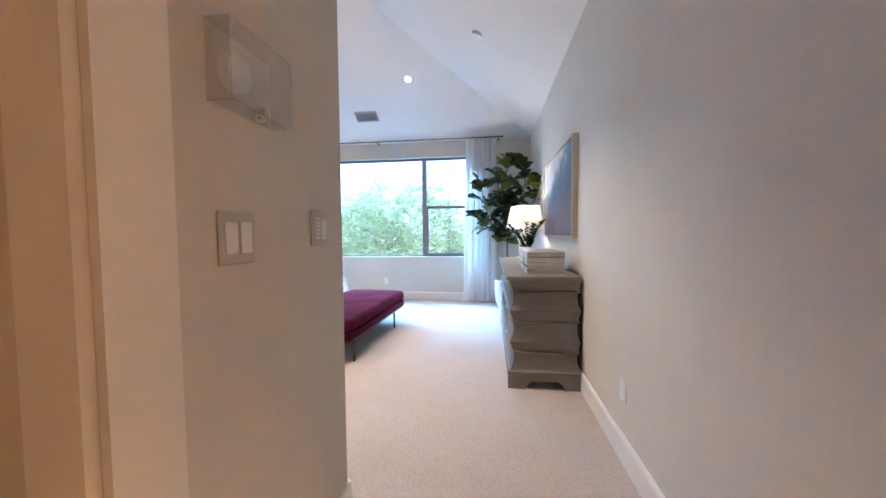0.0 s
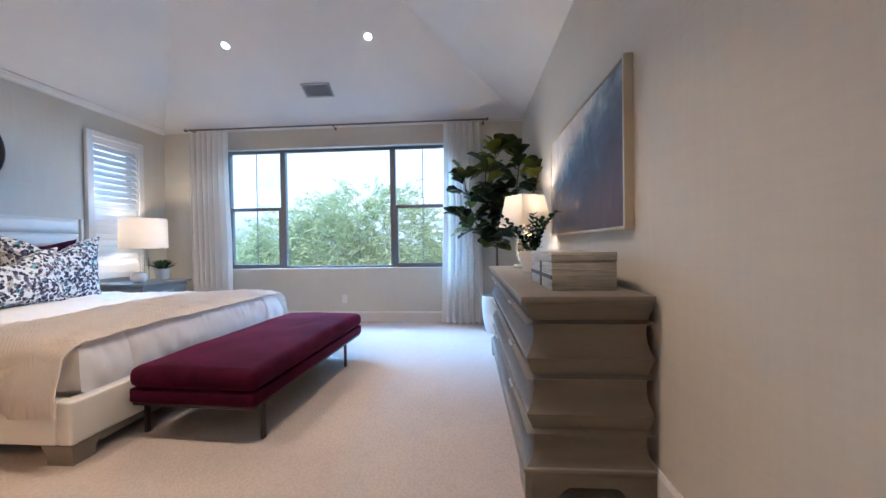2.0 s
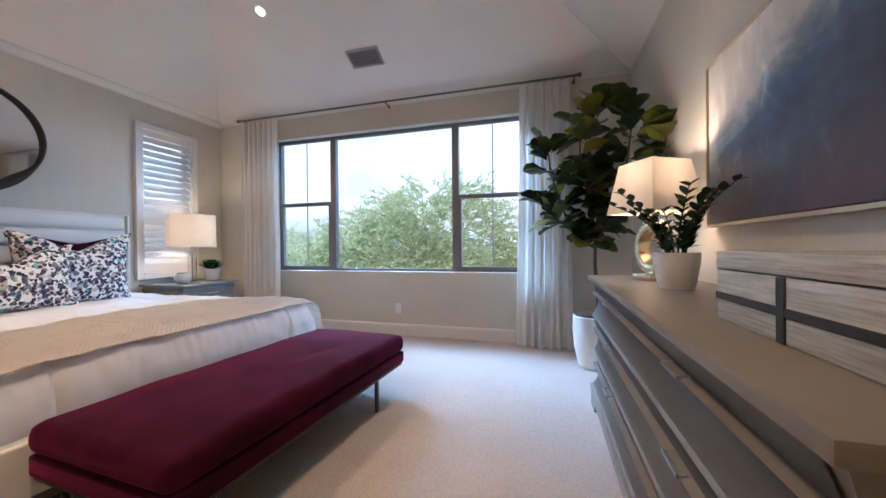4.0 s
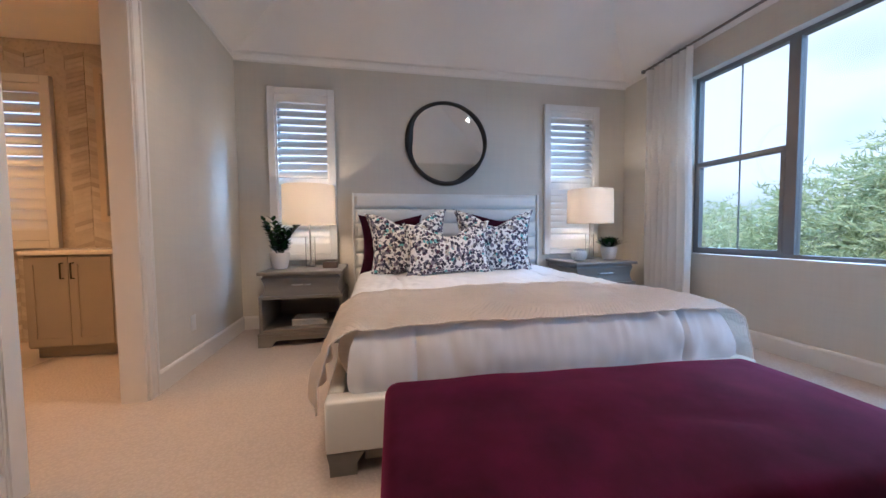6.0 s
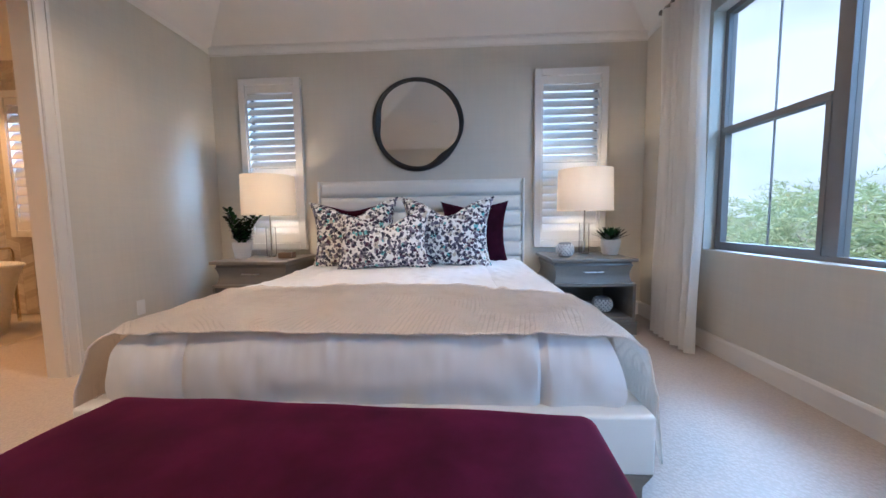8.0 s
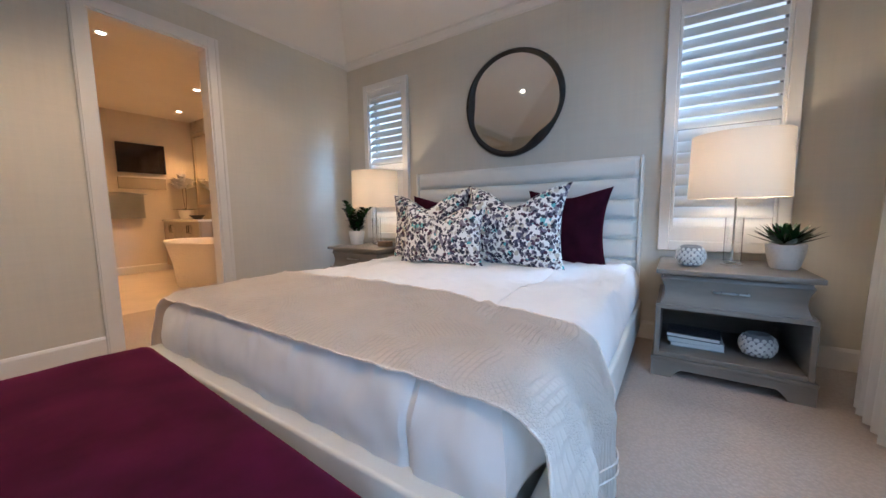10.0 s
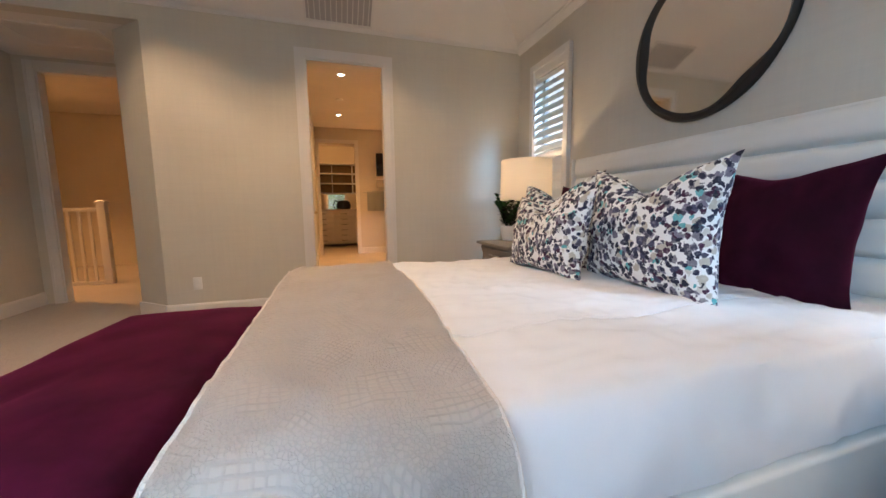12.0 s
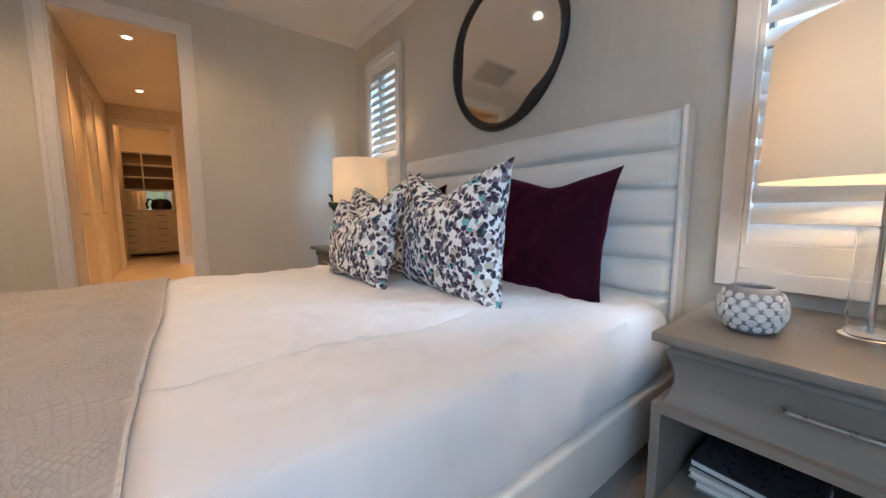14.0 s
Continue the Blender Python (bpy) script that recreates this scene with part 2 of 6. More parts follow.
def painting():
    """Abstract ridge: pale sky over indigo, slate and plum washes."""
    m, nt, b = nodes_of("abstract_painting")
    co = nt.nodes.new("ShaderNodeTexCoord")
    sep = nt.nodes.new("ShaderNodeSeparateXYZ")
    nt.links.new(co.outputs["Object"], sep.inputs[0])
    v = coords(nt, (1, 1.2, 2.2), (0, 25, 0))
    n1 = noise_node(nt, v, 2.4, 6, 0.55, 0.8)
    n2 = noise_node(nt, coords(nt, (1, 2.0, 1.0), (35, 0, 0)), 4.0, 6, 0.6, 1.2)
    # ridge: higher towards the near (negative y) end
    ma = nt.nodes.new("ShaderNodeMath")
    ma.operation = "MULTIPLY_ADD"
    ma.inputs[1].default_value = 0.36
    nt.links.new(sep.outputs["Y"], ma.inputs[0])
    nt.links.new(sep.outputs["Z"], ma.inputs[2])
    mb = nt.nodes.new("ShaderNodeMath")
    mb.operation = "MULTIPLY_ADD"
    mb.inputs[1].default_value = 0.42
    nt.links.new(n1, mb.inputs[0])
    nt.links.new(ma.outputs[0], mb.inputs[2])
    mc = nt.nodes.new("ShaderNodeMapRange")
    mc.inputs["From Min"].default_value, mc.inputs["From Max"].default_value = -0.15, 0.75
    nt.links.new(mb.outputs[0], mc.inputs["Value"])
    c = ramp_node(nt, mc.outputs[0], [(0.0, (0.10, 0.055, 0.075)), (0.2, (0.065, 0.06, 0.10)), (0.4, (0.10, 0.12, 0.19)), (0.52, (0.14, 0.20, 0.30)), (0.6, (0.35, 0.42, 0.48)), (0.68, (0.74, 0.70, 0.66)), (1.0, (0.80, 0.76, 0.71))])
    w = ramp_node(nt, n2, [(0.35, 0.75), (0.6, 1.0), (0.72, 1.5)])
    nt.links.new(mix_node(nt, 0.8, c, w, "MULTIPLY"), b.inputs["Base Color"])
    b.inputs["Roughness"].default_value = 0.5
    bump_node(nt, b, n2, 0.2, 0.002)
    return m


def stripe_box():
    m, nt, b = nodes_of("box_veneer")
    v = coords(nt)
    wv = noise_node(nt, coords(nt, (4, 4, 90)), 1.5, 4)
    n = noise_node(nt, v, 14, 6, 0.7)
    c = ramp_node(nt, wv, [(0.35, (0.36, 0.35, 0.31)), (0.55, (0.56, 0.55, 0.51)), (0.7, (0.66, 0.65, 0.62))])
    nt.links.new(mix_node(nt, 0.35, c, n, "MULTIPLY"), b.inputs["Base Color"])
    b.inputs["Roughness"].default_value = 0.4
    bump_node(nt, b, wv, 0.3, 0.002)
    return m


M_WALL, M_CARPET, M_FLORAL, M_QUILT = linen_wall(), carpet(), floral(), quilt()
M_PAINTING, M_BOX = painting(), stripe_box()
M_CEIL = plain("ceiling_paint", (0.78, 0.74, 0.70), 0.9, vary=0.03, fine=120, bump=0.2)
M_BATHWALL = plain("bath_wall_paint", (0.66, 0.60, 0.51), 0.7, vary=0.04, fine=90)
M_TRIM = plain("trim_paint", (0.76, 0.73, 0.69), 0.4, vary=0.03, fine=40, bump=0.05)
M_SHUT = plain("shutter_paint", (0.78, 0.76, 0.73), 0.4, vary=0.03, fine=40, bump=0.05)
M_FRAME = plain("window_frame_vinyl", (0.20, 0.19, 0.185), 0.5, vary=0.06, fine=50, bump=0.05)
M_GLASS = glassy("window_glass")
M_CRYSTAL = glassy("crystal", (0.97, 0.98, 0.98), 0.0, 1.49)
M_TILE = plain("bath_floor_stone", (0.60, 0.53, 0.44), 0.35, vary=0.08, big=3, fine=30, bump=0.05)
M_CHEV = plain("chevron_marble", (0.55, 0.49, 0.41), 0.3, vary=0.12, big=5, fine=40, bump=0.05)
M_LINEN = plain("white_cotton", (0.80, 0.79, 0.79), 0.85, vary=0.03, big=3, fine=260, bump=0.25, dist=0.001, sheen=0.15)
M_LEATHER = plain("white_leatherette", (0.76, 0.75, 0.71), 0.45, vary=0.03, big=4, fine=180, bump=0.2)
M_POTGREY = plain("grey_glaze", (0.30, 0.30, 0.31), 0.4, vary=0.15, big=30, fine=200, bump=0.1)
M_VELVET = plain("plum_velvet", (0.046, 0.003, 0.018), 0.8, vary=0.45, big=5, fine=240, bump=0.25, sheen=0.5)
MATS["plum_velvet"].node_tree.nodes["Principled BSDF"].inputs["Sheen Tint"].default_value = (0.55, 0.045, 0.18, 1)
MATS["plum_velvet"].node_tree.nodes["Principled BSDF"].inputs["Sheen Roughness"].default_value = 0.35
MATS["plum_velvet"].node_tree.nodes["Principled BSDF"].inputs["Specular IOR Level"].default_value = 0.08
M_AUBERGINE = plain("aubergine_velvet", (0.024, 0.0035, 0.012), 0.8, vary=0.4, big=7, fine=240, bump=0.25, sheen=0.34)
MATS["aubergine_velvet"].node_tree.nodes["Principled BSDF"].inputs["Sheen Tint"].default_value = (0.4, 0.02, 0.12, 1)
MATS["aubergine_velvet"].node_tree.nodes["Principled BSDF"].inputs["Specular IOR Level"].default_value = 0.08
M_GREYWOOD = plain("grey_washed_wood", (0.215, 0.192, 0.165), 0.42, vary=0.12, big=2.0, fine=22, bump=0.12, stretch=(1, 1, 6))
M_DARKWOOD = plain("black_stained_wood", (0.018, 0.015, 0.014), 0.4, vary=0.25, big=5, fine=40, bump=0.2)
M_BROWNWOOD = plain("brown_wood", (0.20, 0.13, 0.08), 0.5, vary=0.2, big=5, fine=50, stretch=(1, 1, 6))
M_METAL = plain("dark_bronze", (0.07, 0.06, 0.055), 0.4, 0.9, vary=0.1)
M_ROD = plain("aged_pewter", (0.20, 0.175, 0.155), 0.42, 0.7, vary=0.15)
M_PEWTER = plain("brushed_pewter", (0.50, 0.49, 0.47), 0.3, 1.0, vary=0.06)
M_CHROME = plain("polished_nickel", (0.80, 0.79, 0.77), 0.08, 1.0, vary=0.02, bump=0)
M_GOLDSILVER = plain("champagne_metal", (0.78, 0.66, 0.48), 0.16, 1.0, vary=0.1, bump=0.05)
M_FRAMEGOLD = plain("champagne_frame", (0.62, 0.53, 0.40), 0.4, 0.5, vary=0.08)
M_PLATE = plain("plate_greige", (0.52, 0.48, 0.41), 0.4, vary=0.03, bump=0)
M_SHADE = shade_cloth("lampshade_linen", (0.72, 0.63, 0.51))
M_SHADETHICK = shade_cloth("lampshade_card", (0.72, 0.63, 0.51), 0.10)
M_LOUVER = shade_cloth("louver_polymer", (0.84, 0.83, 0.81), 0.14)
MATS["lampshade_linen"].node_tree.nodes["Mix Shader"].inputs[0].default_value = 0.16
M_CURTAIN = shade_cloth("curtain_linen", (0.86, 0.83, 0.78), 0.38)
M_CERAMIC = plain("white_ceramic", (0.78, 0.76, 0.73), 0.3, vary=0.03, bump=0.03)
M_MATTEPOT = plain("matte_white_pot", (0.74, 0.71, 0.68), 0.55, vary=0.03, bump=0.05)
M_SOIL = plain("soil", (0.06, 0.045, 0.035), 0.95, vary=0.3, fine=90, bump=0.8, dist=0.01)
M_TRUNK = plain("tree_bark", (0.30, 0.27, 0.20), 0.9, vary=0.2, fine=20, bump=0.5, dist=0.01)
M_BARK = plain("bark", (0.16, 0.11, 0.075), 0.85, vary=0.25, fine=60, bump=0.6, dist=0.004, stretch=(1, 1, 0.4))
M_FIG = leafy("fig_leaf", (0.016, 0.036, 0.012), (0.30, 0.29, 0.035), 0.30, 0.22, (0.055, 0.082, 0.018))
M_ZZ = leafy("zz_leaf", (0.012, 0.04, 0.016), (0.03, 0.075, 0.025), 0.25, 0.1)
M_TREE = leafy("tree_leaf", (0.24, 0.27, 0.11), (0.44, 0.46, 0.24), 0.6, 0.4)
M_PLASTIC = plain("white_plastic", (0.78, 0.77, 0.74), 0.35, vary=0.02, bump=0)
M_CLEAR = plain("clear_plastic", (0.80, 0.79, 0.80), 0.15, vary=0.02, bump=0)
MATS["clear_plastic"].node_tree.nodes["Principled BSDF"].inputs["Alpha"].default_value = 0.28
M_VENT = plain("vent_enamel", (0.42, 0.40, 0.39), 0.5, vary=0.05)
M_BLACK = plain("screen_black", (0.012, 0.010, 0.012), 0.15, vary=0.1, bump=0)
M_MIRROR = plain("mirror_silver", (0.88, 0.88, 0.86), 0.01, 1.0, vary=0.0, bump=0)
M_GROUND = plain("garden_ground", (0.14, 0.13, 0.08), 0.95, vary=0.3, big=0.4, fine=8, bump=0.5, dist=0.05)
M_CABINET = plain("taupe_cabinet", (0.36, 0.32, 0.26), 0.45, vary=0.05)
M_STONE = plain("quartz_top", (0.72, 0.68, 0.62), 0.25, vary=0.05, bump=0)
M_TOWEL = plain("towel", (0.42, 0.42, 0.39), 0.95, vary=0.08, fine=160, bump=0.6, dist=0.003)
M_CANLIGHT = glow("can_light", (1.0, 0.82, 0.60), 14.0)
M_BULB = glow("bulb", (1.0, 0.72, 0.42), 12.0)
M_PAPER = plain("paper", (0.72, 0.72, 0.70), 0.7, vary=0.05)
M_BOOKDARK = plain("book_cover_dark", (0.05, 0.05, 0.06), 0.3, vary=0.4, big=14)
M_BOOKGREY = plain("book_cover_grey", (0.30, 0.31, 0.32), 0.4, vary=0.1)
M_STUCCO = plain("stucco", (0.45, 0.37, 0.30), 0.9, vary=0.08, bump=0.3)
M_ROOFTILE = plain("roof_clay", (0.33, 0.16, 0.10), 0.85, vary=0.2, fine=20, bump=0.4, dist=0.02)
M_HATCH = plain("ceiling_hatch_paint", (0.72, 0.69, 0.66), 0.6, vary=0.03)


# ---- mesh helpers ----
def mesh_from(name, bm, material, smooth=True, angle=38):
    bmesh.ops.recalc_face_normals(bm, faces=bm.faces[:])
    if smooth:
        lim = radians(angle)
        for f in bm.faces:
            f.smooth = True
        for e in bm.edges:
            if len(e.link_faces) == 2 and e.calc_face_angle(0) > lim:
                e.smooth = False
    me = bpy.data.meshes.new(name)
    bm.to_mesh(me)
    bm.free()
    me.materials.append(material)
    return me


def part(name, bm, material, parent, label="", smooth=True):
    ob = new(name, mesh_from(name, bm, material, smooth))
    ob.parent = parent
    return tagged(ob, label)


def thing(name, m, label, category, group=""):
    ob = new(name)
    ob.empty_display_size = 0.1
    ob.matrix_world = m
    return tagged(ob, label, category, group)


def single(name, bm, material, m, label, category, group="", smooth=True):
    ob = new(name, mesh_from(name, bm, material, smooth))
    ob.matrix_world = m
    return tagged(ob, label, category, group)


def structure(name, bm, material, label="", smooth=False):
    ob = new(name, mesh_from(name, bm, material, smooth))
    return tagged(ob, label, kind="structure")


def box(bm, x0, x1, y0, y1, z0, z1):
    v = [bm.verts.new(p) for p in ((x0, y0, z0), (x1, y0, z0), (x1, y1, z0), (x0, y1, z0), (x0, y0, z1), (x1, y0, z1), (x1, y1, z1), (x0, y1, z1))]
    for f in ((0, 3, 2, 1), (4, 5, 6, 7), (0, 1, 5, 4), (1, 2, 6, 5), (2, 3, 7, 6), (3, 0, 4, 7)):
        bm.faces.new([v[i] for i in f])
    return bm


def rbox(x0, x1, y0, y1, z0, z1, r=0.004, seg=2):
    bm = box(bmesh.new(), x0, x1, y0, y1, z0, z1)
    bmesh.ops.bevel(bm, geom=bm.edges[:], offset=r, segments=seg, affect="EDGES", profile=0.5)
    return bm


def lathe(profile, seg=32, close=True):
    bm = bmesh.new()
    rings = [[bm.verts.new((r * math.cos(2 * math.pi * i / seg), r * math.sin(2 * math.pi * i / seg), z)) for i in range(seg)] for r, z in profile]
    for a, b in zip(rings, rings[1:]):
        for i in range(seg):
            bm.faces.new((a[i], a[(i + 1) % seg], b[(i + 1) % seg], b[i]))
    if close:
        if profile[0][0] > 1e-6:
            bm.faces.new(rings[0][::-1])
        if profile[-1][0] > 1e-6:
            bm.faces.new(rings[-1])
    return bm


def tube(bm, pts, radii, seg=8):
    pts = [Vector(p) for p in pts]
    if isinstance(radii, (int, float)):
        radii = [radii] * len(pts)
    rings = []
    for i, p in enumerate(pts):
        d = (pts[min(i + 1, len(pts) - 1)] - pts[max(i - 1, 0)]).normalized()
        a = d.orthogonal().normalized() if not rings else (ref - d * ref.dot(d)).normalized()
        ref = a
        b = d.cross(a)
        rings.append([bm.verts.new(p + radii[i] * (a * math.cos(2 * math.pi * k / seg) + b * math.sin(2 * math.pi * k / seg))) for k in range(seg)])
    for a, b in zip(rings, rings[1:]):
        for k in range(seg):
            bm.faces.new((a[k], a[(k + 1) % seg], b[(k + 1) % seg], b[k]))
    bm.faces.new(rings[0][::-1])
    bm.faces.new(rings[-1])
    return bm


def grid(bm, fn, nu, nv):
    vs = [[bm.verts.new(fn(i / nu, j / nv)) for j in range(nv + 1)] for i in range(nu + 1)]
    for i in range(nu):
        for j in range(nv):
            bm.faces.new((vs[i][j], vs[i + 1][j], vs[i + 1][j + 1], vs[i][j + 1]))
    return vs


def loft(levels, cap=True):
    """Stacked rectangles (x0, x1, y0, y1, z) joined into one skin."""
    bm = bmesh.new()
    rings = [[bm.verts.new(p) for p in ((x0, y0, z), (x1, y0, z), (x1, y1, z), (x0, y1, z))] for x0, x1, y0, y1, z in levels]
    for a, b in zip(rings, rings[1:]):
        for i in range(4):
            bm.faces.new((a[i], a[(i + 1) % 4], b[(i + 1) % 4], b[i]))
    if cap:
        bm.faces.new(rings[0][::-1])
        bm.faces.new(rings[-1])
    return bm


def wall_mesh(axis, p0, p1, s0, s1, z0, z1, holes=()):
    """A wall with its thickness from p0 to p1 across axis, running s0..s1, with rectangular holes (a, b, low, high)."""
    us = sorted({s0, s1, *(h[0] for h in holes), *(h[1] for h in holes)})
    zs = sorted({z0, z1, *(h[2] for h in holes), *(h[3] for h in holes)})
    us, zs = [u for u in us if s0 <= u <= s1], [z for z in zs if z0 <= z <= z1]
    solid = {}
    for i in range(len(us) - 1):
        for j in range(len(zs) - 1):
            u, z = (us[i] + us[i + 1]) / 2, (zs[j] + zs[j + 1]) / 2
            solid[i, j] = not any(a < u < b and lo < z < hi for a, b, lo, hi in holes)
    bm = bmesh.new()
    cache = {}

    def vert(p, u, z):
        key = (round(p, 5), round(u, 5), round(z, 5))
        if key not in cache:
            cache[key] = bm.verts.new((p, u, z) if axis == "x" else (u, p, z))
        return cache[key]

    def quad(*c):
        bm.faces.new([vert(*q) for q in c])

    for (i, j), s in solid.items():
        if not s:
            continue
        a, b, lo, hi = us[i], us[i + 1], zs[j], zs[j + 1]
        quad((p0, a, lo), (p0, b, lo), (p0, b, hi), (p0, a, hi))
        quad((p1, a, lo), (p1, b, lo), (p1, b, hi), (p1, a, hi))
        if not solid.get((i - 1, j)):
            quad((p0, a, lo), (p1, a, lo), (p1, a, hi), (p0, a, hi))
        if not solid.get((i + 1, j)):
            quad((p0, b, lo), (p1, b, lo), (p1, b, hi), (p0, b, hi))
        if not solid.get((i, j - 1)):
            quad((p0, a, lo), (p1, a, lo), (p1, b, lo), (p0, b, lo))
        if not solid.get((i, j + 1)):
            quad((p0, a, hi), (p1, a, hi), (p1, b, hi), (p0, b, hi))
    return bm


def run(profile, axis, at, out, s0, s1, z):
    """A moulding: the profile (depth from the wall, height) drawn along a wall at `at`, standing out by the sign `out`."""
    bm = bmesh.new()
    ends = []
    for s in (s0, s1):
        ends.append([bm.verts.new((at + out * d, s, z + h) if axis == "x" else (s, at + out * d, z + h)) for d, h in profile])
    n = len(profile)
    for i in range(n):
        bm.faces.new((ends[0][i], ends[0][(i + 1) % n], ends[1][(i + 1) % n], ends[1][i]))
    bm.faces.new(ends[0])
    bm.faces.new(ends[1][::-1])
    return bm


# ---- structure: bedroom ----
XE, YN, XW, YS, ZW = 0.885, 6.107, -4.22, 1.745, 2.72
RISE = 0.515
XH, ZH, YD = -0.357, 2.57, 0.63     # hall: its west wall, its ceiling, its door wall
XC, YH = -0.66, 1.49               # where the south wall ends, and where the hall wall ends
WX0, WX1, WZ0, WZ1 = -3.32, -0.07, 0.735, 2.435
SHUT = ((2.10, 2.635), (5.085, 5.68))   # the two narrow windows beside the bed
BX0, BX1, BZ = -2.682, -1.938, 2.408     # bathroom door opening
EX0, EX1, EZ = -0.25, 0.71, 2.44                # entry door opening

structure("floor", box(bmesh.new(), XW - 0.2, XE + 0.2, YD - 0.10, YN + 0.2, -0.12, 0.0), M_CARPET, "cream looped wool carpet")
structure("wall_north", wall_mesh("y", YN, YN + 0.17, XW - 0.2, XE + 0.2, -0.1, 2.9, [(WX0, WX1, WZ0, WZ1)]), M_WALL, "greige wall with a wide window opening")
structure("wall_west", wall_mesh("x", XW - 0.17, XW, YS - 0.13, YN, -0.1, 2.9, [(a, b, 0.75, 2.38) for a, b in SHUT]), M_WALL, "greige wall behind the bed")
structure("wall_east", wall_mesh("x", XE, XE + 0.15, YD - 0.10, YN, -0.1, 2.9), M_WALL, "greige brushed wall beside the dresser")
structure("wall_south", wall_mesh("y", YS - 0.13, YS, XW, XC, 0.0, 2.9, [(BX0, BX1, -0.01, BZ)]), M_WALL, "greige wall with the bathroom doorway")


def prism(pts, z0, z1):
    """An upright prism on the plan points."""
    bm = bmesh.new()
    lo, hi = ([bm.verts.new((x, y, z)) for x, y in pts] for z in (z0, z1))
    bm.faces.new(lo[::-1])
    bm.faces.new(hi)
    for k in range(len(pts)):
        n = (k + 1) % len(pts)
        bm.faces.new((lo[k], lo[n], hi[n], hi[k]))
    return bm


structure("wall_hall", prism([(XC, YD), (XH, YD), (XH, YH), (XC, YS - 0.001)], 0.0, 2.7), M_WALL, "greige hall wall with switches")
structure("wall_header", wall_mesh("y", YS - 0.13, YS, XC, XE, ZH, 2.9), M_WALL, "greige wall above the hall opening")
structure("wall_entry", wall_mesh("y", YD - 0.10, YD, -0.9, XE, 0.0, 2.8, [(EX0, EX1, -0.01, 2.44)]), M_WALL, "greige wall with the entry doorway")
structure("hall_ceiling", box(bmesh.new(), XC - 0.1, XE, YD, YS - 0.13, ZH, ZH + 0.08), M_CEIL, "white flat hall ceiling")


def hip_ceiling():
    """Four sloping planes that rise from the wall tops to a short ridge."""
    bm = bmesh.new()
    rise = RISE
    half = (YN - YS) / 2
    zr, yr = ZW + rise * half, (YN + YS) / 2
    xa, xb = XW + half, XE - half
    for dz in (0.0, 0.12):
        sw, se, ne, nw = (bm.verts.new((x, y, ZW + dz)) for x, y in ((XW, YS), (XE, YS), (XE, YN), (XW, YN)))
        ra, rb = bm.verts.new((xa, yr, zr + dz)), bm.verts.new((xb, yr, zr + dz))
        bm.faces.new((sw, se, rb, ra))
        bm.faces.new((ne, nw, ra, rb))
        bm.faces.new((nw, sw, ra))
        bm.faces.new((se, ne, rb))
    return bm


ceil = new("ceiling", mesh_from("ceiling", hip_ceiling(), M_CEIL, False))
tagged(ceil, "off-white hipped ceiling", kind="structure")

BASE = [(0, 0), (0.016, 0), (0.016, 0.115), (0.011, 0.128), (0.006, 0.135), (0, 0.135)]
CROWN = [(0, 0), (0.010, 0), (0.012, 0.012), (0.022, 0.018), (0.040, 0.038), (0.046, 0.050), (0.058, 0.054), (0.060, 0.074), (0, 0.052)]
for nm, bm in (
    ("baseboard_north", run(BASE, "y", YN, -1, XW, XE, 0)),
    ("baseboard_west", run(BASE, "x", XW, 1, YS + 0.016, YN - 0.016, 0)),
    ("baseboard_east", run(BASE, "x", XE, -1, YD, YN - 0.016, 0)),
    ("baseboard_south", run(BASE, "y", YS, 1, XW, BX0 - 0.09, 0)),
    ("baseboard_south_b", run(BASE, "y", YS, 1, BX1 + 0.09, XC, 0)),
    ("baseboard_hall_end", prism([(XC, YS), (XH, YH), (XH + 0.014, YH + 0.010), (XC + 0.010, YS + 0.012)], 0, 0.135)),
    ("baseboard_hall", run(BASE, "x", XH, 1, YD + 0.03, YH, 0)),
):
    structure(nm, bm, M_TRIM, "white painted baseboard")
structure("trim_crown_west", run(CROWN, "x", XW, 1, YS, YN, ZW - 0.045), M_TRIM, "white crown moulding above the bed wall")
structure("trim_crown_south", run([(0, 0), (0.01, 0), (0.02, 0.02), (0.028, 0.03), (0, 0.03)], "y", YS, 1, XW, XE, ZW - 0.025), M_TRIM, "thin white edge moulding")
structure("trim_crown_north", run([(0, 0), (0.01, 0), (0.02, 0.02), (0.028, 0.03), (0, 0.03)], "y", YN, -1, XW, XE, ZW - 0.025), M_TRIM, "thin white edge moulding")


